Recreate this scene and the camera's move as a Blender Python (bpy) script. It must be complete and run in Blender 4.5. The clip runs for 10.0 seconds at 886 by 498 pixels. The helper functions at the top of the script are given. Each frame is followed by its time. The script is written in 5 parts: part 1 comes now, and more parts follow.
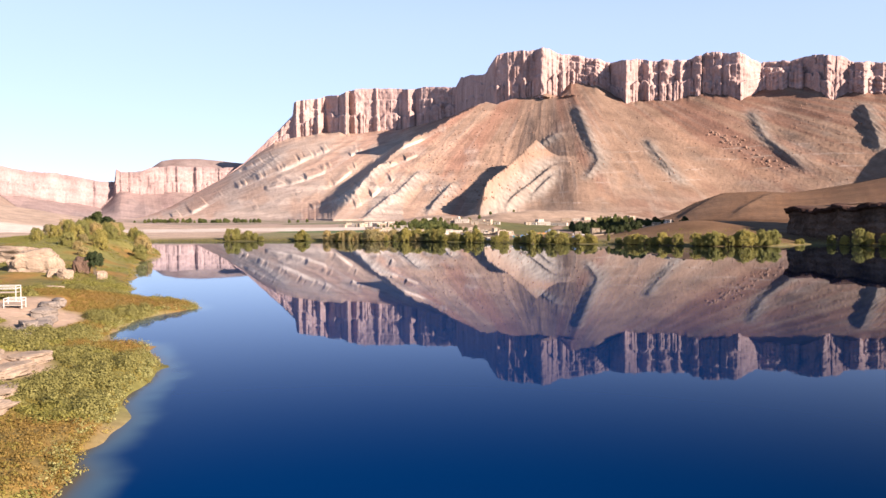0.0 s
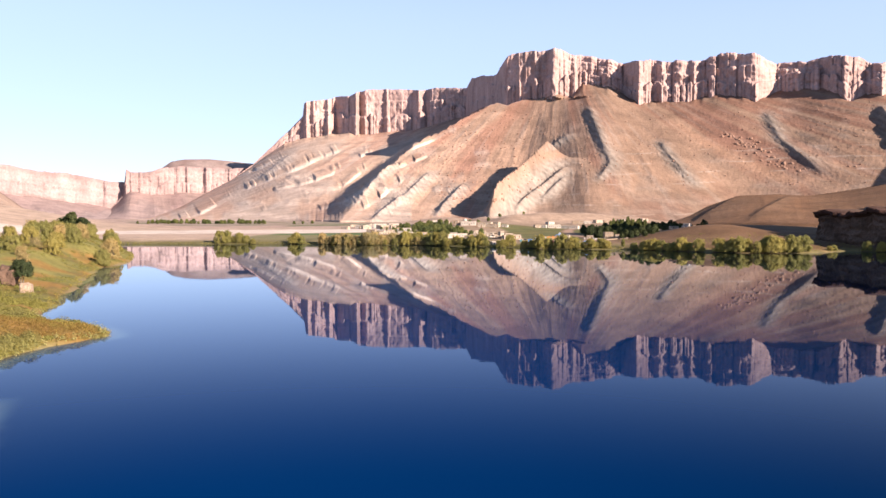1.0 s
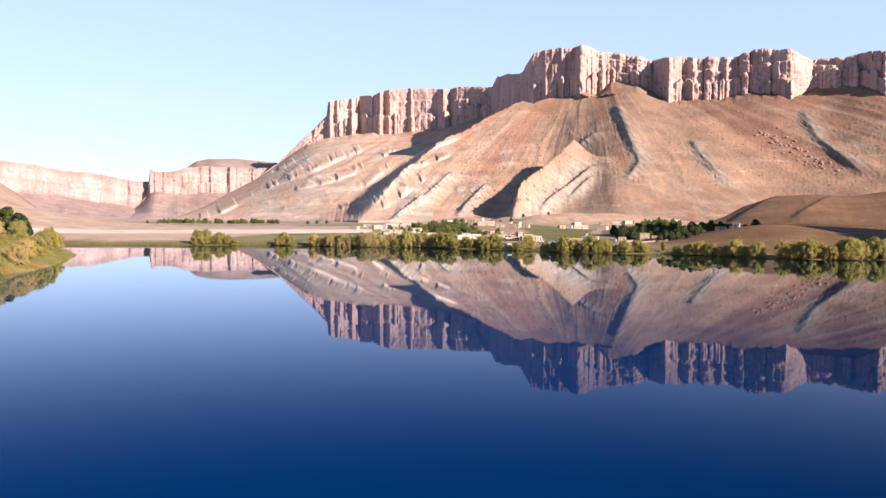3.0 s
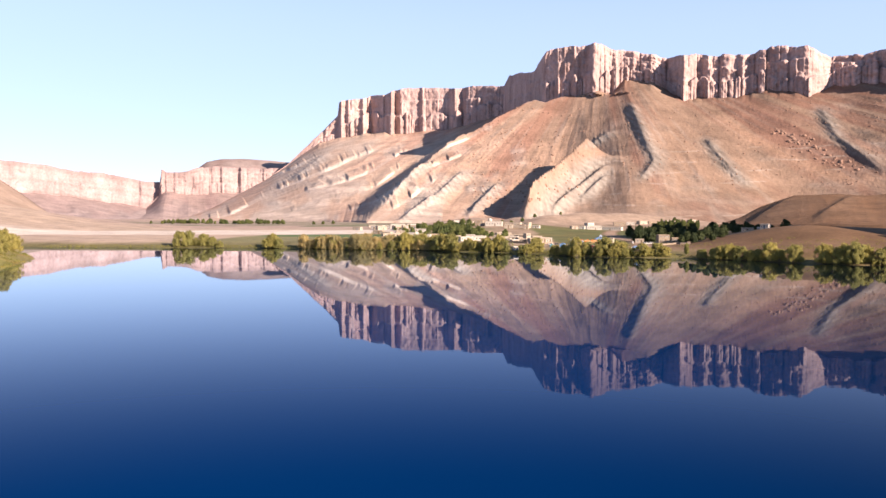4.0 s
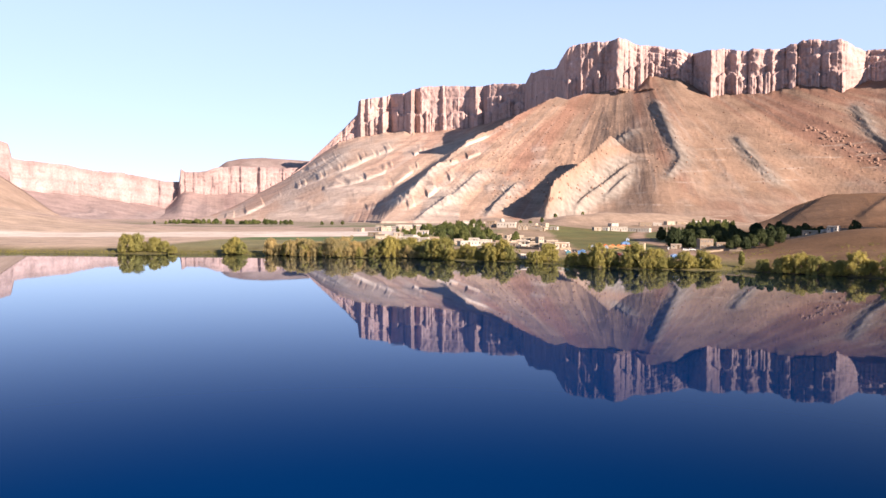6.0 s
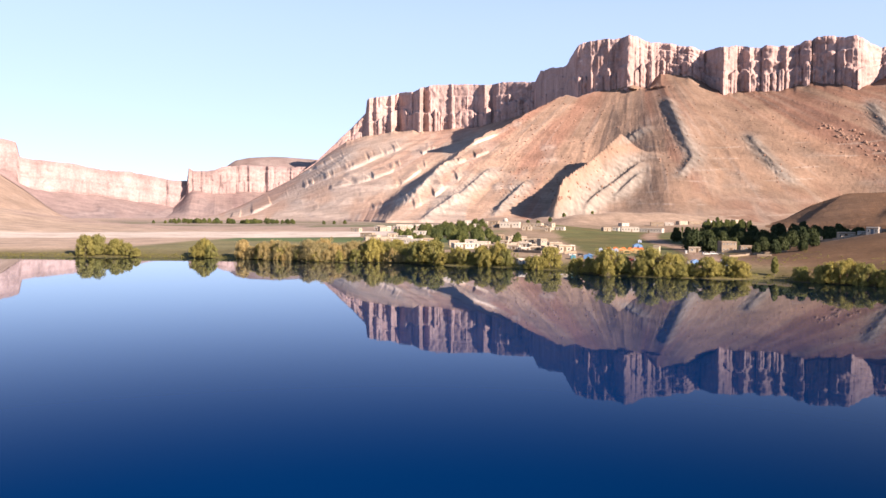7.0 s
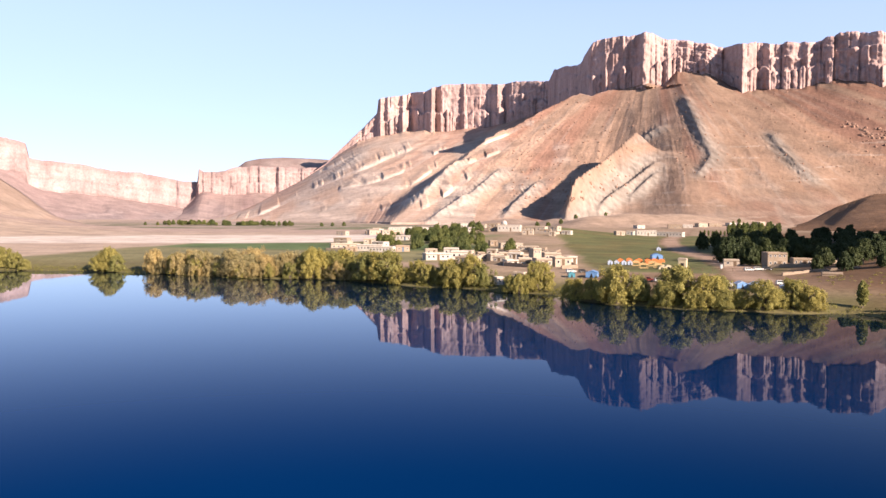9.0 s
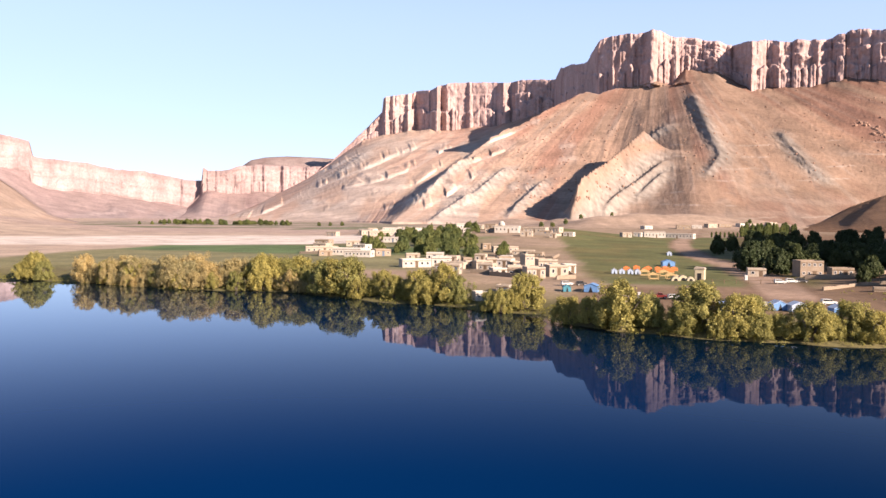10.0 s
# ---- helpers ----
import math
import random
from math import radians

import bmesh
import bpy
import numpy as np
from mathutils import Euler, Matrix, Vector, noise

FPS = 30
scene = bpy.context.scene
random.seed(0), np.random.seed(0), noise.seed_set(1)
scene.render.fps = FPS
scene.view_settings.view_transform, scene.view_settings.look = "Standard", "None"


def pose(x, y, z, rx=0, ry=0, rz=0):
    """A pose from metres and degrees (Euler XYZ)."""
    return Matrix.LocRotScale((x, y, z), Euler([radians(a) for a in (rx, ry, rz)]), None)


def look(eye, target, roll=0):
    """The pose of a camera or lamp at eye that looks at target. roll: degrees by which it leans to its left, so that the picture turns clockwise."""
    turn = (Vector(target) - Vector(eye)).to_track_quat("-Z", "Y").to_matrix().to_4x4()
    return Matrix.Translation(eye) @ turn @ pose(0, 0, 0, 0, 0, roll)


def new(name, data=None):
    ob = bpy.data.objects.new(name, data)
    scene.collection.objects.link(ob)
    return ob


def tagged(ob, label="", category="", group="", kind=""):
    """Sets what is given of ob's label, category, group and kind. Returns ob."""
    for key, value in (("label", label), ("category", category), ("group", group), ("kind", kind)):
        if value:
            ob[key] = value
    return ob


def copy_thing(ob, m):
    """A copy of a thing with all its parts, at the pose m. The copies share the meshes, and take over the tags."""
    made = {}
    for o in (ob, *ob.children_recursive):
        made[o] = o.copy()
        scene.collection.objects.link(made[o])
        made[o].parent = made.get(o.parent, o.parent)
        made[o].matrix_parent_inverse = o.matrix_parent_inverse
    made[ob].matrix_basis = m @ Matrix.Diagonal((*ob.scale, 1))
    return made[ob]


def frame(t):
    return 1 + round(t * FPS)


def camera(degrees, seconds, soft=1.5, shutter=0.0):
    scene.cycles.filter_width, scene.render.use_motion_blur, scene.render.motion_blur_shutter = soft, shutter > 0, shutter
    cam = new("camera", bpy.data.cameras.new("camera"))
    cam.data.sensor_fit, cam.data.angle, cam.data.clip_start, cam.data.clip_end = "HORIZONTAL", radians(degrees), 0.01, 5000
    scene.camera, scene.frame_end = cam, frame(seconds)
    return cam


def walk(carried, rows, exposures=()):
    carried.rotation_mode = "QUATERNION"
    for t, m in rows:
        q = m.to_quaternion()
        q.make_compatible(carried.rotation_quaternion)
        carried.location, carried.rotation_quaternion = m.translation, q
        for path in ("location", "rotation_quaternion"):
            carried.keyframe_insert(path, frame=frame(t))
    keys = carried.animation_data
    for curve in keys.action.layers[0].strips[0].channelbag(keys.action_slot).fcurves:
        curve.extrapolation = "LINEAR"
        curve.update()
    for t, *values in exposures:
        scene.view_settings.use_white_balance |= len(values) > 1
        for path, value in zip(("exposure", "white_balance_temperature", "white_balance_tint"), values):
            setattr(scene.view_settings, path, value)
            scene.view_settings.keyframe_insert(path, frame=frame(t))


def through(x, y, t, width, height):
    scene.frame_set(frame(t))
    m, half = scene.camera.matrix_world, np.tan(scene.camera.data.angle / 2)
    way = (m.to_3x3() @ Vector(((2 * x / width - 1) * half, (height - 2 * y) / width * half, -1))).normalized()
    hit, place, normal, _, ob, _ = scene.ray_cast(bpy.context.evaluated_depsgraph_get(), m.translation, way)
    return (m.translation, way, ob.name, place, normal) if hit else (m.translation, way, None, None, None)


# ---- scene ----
cam = camera(57.9, 10.0)
# seconds, x, y, z, yaw to the left, pitch, lean to the right
ROWS = [
    (0.0, 0.00, 0.00, 15.08, -0.017, -2.456, 0.312),
    (0.5, 2.26, 14.44, 15.49, 0.323, -2.369, 0.170),
    (1.0, 4.47, 28.77, 15.38, 0.756, -2.333, 0.046),
    (1.5, 6.25, 42.78, 15.00, 1.196, -2.310, -0.027),
    (2.0, 8.23, 57.53, 14.44, 1.700, -2.268, -0.102),
    (3.5, 13.75, 103.09, 13.89, 3.046, -2.261, -0.136),
    (4.0, 15.60, 118.49, 13.89, 3.508, -2.247, -0.115),
    (4.5, 17.27, 133.56, 13.86, 3.936, -2.247, -0.070),
    (5.0, 19.12, 149.11, 14.12, 4.371, -2.253, -0.108),
    (5.5, 20.55, 164.21, 14.09, 4.742, -2.239, -0.112),
    (7.0, 25.66, 210.55, 14.20, 5.814, -2.299, -0.173),
    (7.5, 27.42, 225.13, 14.48, 6.120, -2.290, -0.165),
    (8.0, 29.30, 240.41, 14.46, 6.428, -2.228, -0.130),
    (8.5, 30.97, 254.47, 14.34, 6.635, -2.195, -0.117),
    (9.0, 32.68, 269.77, 14.80, 6.855, -2.214, -0.194),
    (9.5, 34.20, 284.10, 15.04, 7.063, -2.249, -0.319),
    (10.0, 35.83, 300.00, 15.20, 7.316, -2.257, -0.330),
]


def flight(x, y, z, yaw, pitch, lean):
    a, p = radians(yaw), radians(pitch)
    way = Vector((-math.sin(a) * math.cos(p), math.cos(a) * math.cos(p), math.sin(p)))
    return look((x, y, z), Vector((x, y, z)) + way, -lean)


walk(cam, [(t, flight(*row)) for t, *row in ROWS], [(0.0, 1.70, 6500, 18), (10.0, 1.68, 6500, 18)])

# ---- light ----
SUN_AZ, SUN_EL = 127.0, 24.0      # clockwise from +y
world = bpy.data.worlds.new("sky")
scene.world = world
world.use_nodes = True
wn, wl = world.node_tree.nodes, world.node_tree.links
sky = wn.new("ShaderNodeTexSky")
sky.sky_type = "NISHITA"
sky.sun_disc = False
sky.sun_elevation, sky.sun_rotation = radians(SUN_EL), radians(SUN_AZ)
sky.altitude, sky.air_density, sky.dust_density, sky.ozone_density = 1000, 1.15, 0.4, 2.0
# pale haze that thins with height, over the clear sky
haze_way, haze_up, haze_map, haze_mix = wn.new("ShaderNodeTexCoord"), wn.new("ShaderNodeSeparateXYZ"), wn.new("ShaderNodeMapRange"), wn.new("ShaderNodeMix")
wl.new(haze_way.outputs["Generated"], haze_up.inputs[0]), wl.new(haze_up.outputs[2], haze_map.inputs["Value"])
haze_map.interpolation_type = "SMOOTHSTEP"
for key, v in (("From Min", 0.20), ("From Max", 0.46), ("To Min", 0.64), ("To Max", 0.0)):
    haze_map.inputs[key].default_value = v
haze_mix.data_type = "RGBA"
haze_mix.inputs[7].default_value = (3.65, 4.75, 7.4, 1)
wl.new(haze_map.outputs[0], haze_mix.inputs[0]), wl.new(sky.outputs[0], haze_mix.inputs[6])
wl.new(haze_mix.outputs[2], wn["Background"].inputs[0])
wn["Background"].inputs[1].default_value = 0.058
sun_data = bpy.data.lights.new("sun", "SUN")
sun_data.energy, sun_data.angle, sun_data.color = 5.0, radians(0.53), (1.0, 0.835, 0.67)
sun = new("sun", sun_data)
sx, sy = math.sin(radians(SUN_AZ)), math.cos(radians(SUN_AZ))
sun.matrix_world = look((300 * sx, 300 * sy, 300), (300 * sx - sx, 300 * sy - sy, 300 - math.tan(radians(SUN_EL))))


# ---- materials ----
TONE = 0.57      # tones below are relative to white plaster in sun; this brings them to true reflectance


def toned(colour, k=TONE):
    return tuple(v * k for v in colour)


def material(name, rough=0.9, spec=0.2):
    m = bpy.data.materials.new(name)
    m.use_nodes = True
    b = m.node_tree.nodes["Principled BSDF"]
    b.inputs["Roughness"].default_value = rough
    b.inputs["Specular IOR Level"].default_value = spec
    return m, m.node_tree.nodes, m.node_tree.links, b


def mixed(nodes, links, kind, fac, a, b):
    n = nodes.new("ShaderNodeMix")
    n.data_type, n.blend_type = "RGBA", kind
    for socket, v in ((n.inputs[0], fac), (n.inputs[6], a), (n.inputs[7], b)):
        if isinstance(v, (int, float)):
            socket.default_value = v
        elif isinstance(v, tuple):
            socket.default_value = (*v, 1)
        else:
            links.new(v, socket)
    return n.outputs[2]


def noise_of(nodes, links, scale, detail=5, rough=0.6, stretch=None):
    n = nodes.new("ShaderNodeTexNoise")
    n.inputs["Scale"].default_value, n.inputs["Detail"].default_value = scale, detail
    n.inputs["Roughness"].default_value = rough
    c = nodes.new("ShaderNodeTexCoord")
    if stretch:
        mp = nodes.new("ShaderNodeMapping")
        mp.inputs["Scale"].default_value = stretch
        links.new(c.outputs["Object"], mp.inputs[0])
        links.new(mp.outputs[0], n.inputs[0])
    else:
        links.new(c.outputs["Object"], n.inputs[0])
    return n.outputs[0]


def ramp(nodes, links, fac, lo, hi, a=(0, 0, 0), b=(1, 1, 1)):
    r = nodes.new("ShaderNodeValToRGB")
    r.color_ramp.elements[0].position, r.color_ramp.elements[1].position = lo, hi
    r.color_ramp.elements[0].color, r.color_ramp.elements[1].color = (*a, 1), (*b, 1)
    links.new(fac, r.inputs[0])
    return r.outputs[0]


def bumped(nodes, links, bsdf, height, strength, dist):
    n = nodes.new("ShaderNodeBump")
    n.inputs["Strength"].default_value, n.inputs["Distance"].default_value = strength, dist
    links.new(height, n.inputs["Height"])
    links.new(n.outputs[0], bsdf.inputs["Normal"])


def earth(name, big, fine, dist, stretch=None, spread=0.35):
    """A ground whose land cover is in the colour attribute 'cover', with mottling at two scales."""
    m, n, l, b = material(name, 0.95, 0.1)
    at = n.new("ShaderNodeVertexColor")
    at.layer_name = "cover"
    k1 = ramp(n, l, noise_of(n, l, big, 6, 0.65, stretch), 0.3, 0.7, toned((1, 0.965, 1), TONE * (1 - spread)), toned((1, 0.965, 1), TONE * (1 + spread * 0.6)))
    k2 = ramp(n, l, noise_of(n, l, fine, 4, 0.7), 0.3, 0.7, (1 - spread * 0.7,) * 3, (1 + spread * 0.5,) * 3)
    c = mixed(n, l, "MULTIPLY", 1.0, at.outputs[0], k1)
    c = mixed(n, l, "MULTIPLY", 1.0, c, k2)
    l.new(c, b.inputs["Base Color"])
    bumped(n, l, b, noise_of(n, l, fine, 5, 0.7), 0.6, dist)
    return m


def plain(name, colour, rough=0.8, scale=1.5, spread=0.25, bump=0.02, metal=0.0):
    m, n, l, b = material(name, rough, 0.3)
    colour = toned(colour)
    k = ramp(n, l, noise_of(n, l, scale, 5, 0.65), 0.25, 0.75, tuple(v * (1 - spread) for v in colour), tuple(min(1, v * (1 + spread)) for v in colour))
    k2 = ramp(n, l, noise_of(n, l, scale * 9, 3), 0.3, 0.7, (0.85,) * 3, (1.1,) * 3)
    l.new(mixed(n, l, "MULTIPLY", 1.0, k, k2), b.inputs["Base Color"])
    b.inputs["Metallic"].default_value = metal
    if bump:
        bumped(n, l, b, noise_of(n, l, scale * 6, 4), 0.5, bump)
    return m


def foliage(name, dark, light, through=0.25):
    m, n, l, b = material(name, 0.65, 0.2)
    g = n.new("ShaderNodeNewGeometry")
    o = n.new("ShaderNodeObjectInfo")
    c = ramp(n, l, g.outputs["Random Per Island"], 0.0, 1.0, toned(dark, 0.64), toned(light, 0.64))
    k = ramp(n, l, o.outputs["Random"], 0.0, 1.0, (0.75, 0.78, 0.8), (1.25, 1.12, 1.0))
    c = mixed(n, l, "MULTIPLY", 1.0, c, k)
    l.new(c, b.inputs["Base Color"])
    t = n.new("ShaderNodeBsdfTranslucent")
    l.new(c, t.inputs[0])
    s = n.new("ShaderNodeMixShader")
    s.inputs[0].default_value = through
    l.new(b.outputs[0], s.inputs[1]), l.new(t.outputs[0], s.inputs[2])
    l.new(s.outputs[0], n["Material Output"].inputs[0])
    return m


MOUNTAIN = earth("mountain_rock", 0.012, 0.10, 3.2, (1, 1, 0.5), 0.30)
GROUND = earth("soil_and_grass", 0.06, 0.9, 0.15, None, 0.35)


def water_material():
    """Clear deep water: a blue body under a mirror film that strengthens towards grazing sight."""
    m, n, l, b = material("lake_water", 0.6, 0.0)
    at = n.new("ShaderNodeVertexColor")
    at.layer_name = "cover"
    l.new(at.outputs[0], b.inputs["Base Color"])
    g = n.new("ShaderNodeBsdfGlossy")
    g.inputs["Color"].default_value, g.inputs["Roughness"].default_value = (0.72, 0.79, 0.88, 1), 0.012
    f = n.new("ShaderNodeFresnel")
    f.inputs["IOR"].default_value = 1.33
    k = n.new("ShaderNodeMapRange")
    k.interpolation_type = "SMOOTHSTEP"
    k.inputs["From Min"].default_value, k.inputs["From Max"].default_value = 0.14, 0.84
    l.new(f.outputs[0], k.inputs["Value"])
    s = n.new("ShaderNodeMixShader")
    l.new(k.outputs[0], s.inputs[0]), l.new(b.outputs[0], s.inputs[1]), l.new(g.outputs[0], s.inputs[2])
    l.new(s.outputs[0], n["Material Output"].inputs[0])
    w = n.new("ShaderNodeTexNoise")
    w.inputs["Scale"].default_value, w.inputs["Detail"].default_value = 0.5, 3
    c = n.new("ShaderNodeTexCoord")
    mp = n.new("ShaderNodeMapping")
    mp.inputs["Scale"].default_value = (1.0, 1.6, 1.0)
    l.new(c.outputs["Object"], mp.inputs[0]), l.new(mp.outputs[0], w.inputs[0])
    h = n.new("ShaderNodeBump")
    h.inputs["Strength"].default_value, h.inputs["Distance"].default_value = 0.05, 0.02
    l.new(w.outputs[0], h.inputs["Height"])
    l.new(h.outputs[0], g.inputs["Normal"])
    return m


WATER = water_material()


# ---- number helpers ----
def value_noise(x, y, seed=0):
    """Smooth noise between -1 and 1, for whole arrays."""
    xi, yi = np.floor(x).astype(np.int64), np.floor(y).astype(np.int64)
    fx, fy = x - xi, y - yi
    fx, fy = fx * fx * (3 - 2 * fx), fy * fy * (3 - 2 * fy)

    def h(a, b):
        v = (a * 374761393 + b * 668265263 + seed * 974711) & 0x7FFFFFFF
        v = ((v ^ (v >> 13)) * 1274126177) & 0x7FFFFFFF
        return ((v ^ (v >> 16)) & 0xFFFF) / 32767.5 - 1
    a, b, c, d = h(xi, yi), h(xi + 1, yi), h(xi, yi + 1), h(xi + 1, yi + 1)
    return (a * (1 - fx) + b * fx) * (1 - fy) + (c * (1 - fx) + d * fx) * fy


def fractal(x, y, octaves=4, seed=0, gain=0.5):
    s, amp, total = 0, 1, 0
    for k in range(octaves):
        s, total = s + amp * value_noise(x * 2 ** k, y * 2 ** k, seed + 17 * k), total + amp
        amp *= gain
    return s / total


def ridged(x, y, octaves=3, seed=0):
    s, amp, total = 0, 1, 0
    for k in range(octaves):
        s, total = s + amp * (1 - 2 * np.abs(value_noise(x * 2 ** k, y * 2 ** k, seed + 31 * k))), total + amp
        amp *= 0.5
    return s / total


def table(az, rows, column):
    return np.interp(az, [r[0] for r in rows], [r[column] for r in rows])


def smooth(a, b, v):
    t = np.clip((v - a) / (b - a), 0, 1)
    return t * t * (3 - 2 * t)


def blend(c, other, f):
    return c * (1 - f[..., None]) + np.array(other) * f[..., None]


def grid_object(name, x, y, z, cover, mat, keep=None, soft=True):
    """A sheet over a grid of rows and columns, with its colour attribute."""
    nr, nc = x.shape
    me = bpy.data.meshes.new(name)
    i = np.arange(nr * nc).reshape(nr, nc)
    f = np.stack([i[:-1, :-1], i[:-1, 1:], i[1:, 1:], i[1:, :-1]], -1).reshape(-1, 4)
    v = np.stack([x, y, z], -1).reshape(-1, 3)
    cover = cover.reshape(-1, 3)
    if keep is not None:
        k = keep.reshape(-1)
        f = f[k[f].any(1)]
        used = np.unique(f)
        back = np.zeros(len(v), np.int64)
        back[used] = np.arange(len(used))
        v, cover, f = v[used], cover[used], back[f]
    me.vertices.add(len(v)), me.loops.add(len(f) * 4), me.polygons.add(len(f))
    me.vertices.foreach_set("co", v.astype(np.float32).ravel())
    me.loops.foreach_set("vertex_index", f.astype(np.int32).ravel())
    me.polygons.foreach_set("loop_start", np.arange(0, len(f) * 4, 4, dtype=np.int32))
    me.update(calc_edges=True)
    at = me.color_attributes.new("cover", "FLOAT_COLOR", "POINT")
    at.data.foreach_set("color", np.concatenate([np.clip(cover, 0, 1), np.ones((len(v), 1))], 1).astype(np.float32).ravel())
    me.polygons.foreach_set("use_smooth", np.full(len(f), soft))
    me.materials.append(mat)
    return new(name, me)


# ---- the ranges ----
EYE = 15.1
RED, TAN, PALE, GREY, PINK = (0.39, 0.225, 0.155), (0.445, 0.31, 0.215), (0.58, 0.48, 0.385), (0.36, 0.325, 0.275), (0.63, 0.465, 0.41)


def spur(az, el, line, amp, left, right):
    """Height of a spur whose crest follows line, points of bearing and elevation from the top down: steep on its left, long on its right."""
    e = [p[1] for p in line][::-1]
    a = np.interp(el, e, [p[0] for p in line][::-1])
    fade = smooth(e[0] - 0.25, e[0] + 0.5, el) * (1 - smooth(e[-1] - 0.35, e[-1] + 0.15, el))
    u = az - a
    ribs = 0.11 * amp * fade * np.exp(-((u + 0.42) / 0.34) ** 2) * (1 - np.abs(np.sin(el * 13 + az * 9 + 1.5 * value_noise(az * 4, el * 3, 77))) * 2)
    return amp * fade * np.where(u < 0, np.exp(-np.abs(u / left) ** 1.6), np.exp(-np.abs(u / right) ** 1.3)) + ribs


def blocks(w, wide, seed, cleft=0.25):
    """Fronts of rock columns of uneven width along w: a random stand for each, narrow clefts between, between -1 and 1."""
    rng = np.random.default_rng(seed)
    edges = w.min() - wide + np.cumsum(wide * rng.lognormal(-0.1, 0.5, int((w.max() - w.min()) / wide * 1.6) + 8))
    i = np.clip(np.searchsorted(edges, w), 1, len(edges) - 1)
    stand = rng.uniform(-1, 1, len(edges))
    a, b = edges[i - 1], edges[i]
    u = (w - a) / (b - a)
    turned = rng.uniform(-0.5, 0.5, len(edges))[i] * (u - 0.5)
    near = np.minimum(u, 1 - u)
    return stand[i] * 0.75 + turned - 0.5 * smooth(cleft, 0.0, near) + 0.25 * (1 - (2 * u - 1) ** 2)


def teeth(az, r, facets):
    """Setback of a cliff whose left-facing facets (from bearing, to bearing) come forward and then fall back slowly."""
    pts = []
    for a, b in facets:
        drop = 1.3 * math.radians(b - a) * float(np.interp((a + b) / 2, az, r))
        pts += [(a, drop * 0.5), (b, -drop * 0.5)]
    return np.interp(az, [p[0] for p in pts], [p[1] for p in pts]) if pts else 0 * az


def terrace(az, el, seed):
    """Tilted hard beds breaking through a slope: how far they stand out, and where their bare faces show."""
    q = (el - 0.46 * az) * 0.85 + 0.5 * fractal(az * 0.25, el * 0.35, 2, seed + 60)
    f = q - np.floor(q)
    cut = smooth(-0.15, 0.15, value_noise(az * 1.3 + el, np.floor(q) * 3.7, seed + 61) * 0.8 + 0.35 * value_noise(az * 4 + el * 2, q * 1.5, seed + 62))
    some = smooth(-0.35, 0.05, value_noise(az * 0.45, np.floor(q) * 5.1, seed + 63))
    lip = smooth(0.0, 0.10, f) * (1 - smooth(0.18, 0.75, f))
    return lip * cut * some, smooth(0.0, 0.05, f) * (1 - smooth(0.14, 0.30, f)) * some * (0.45 + 0.55 * cut)


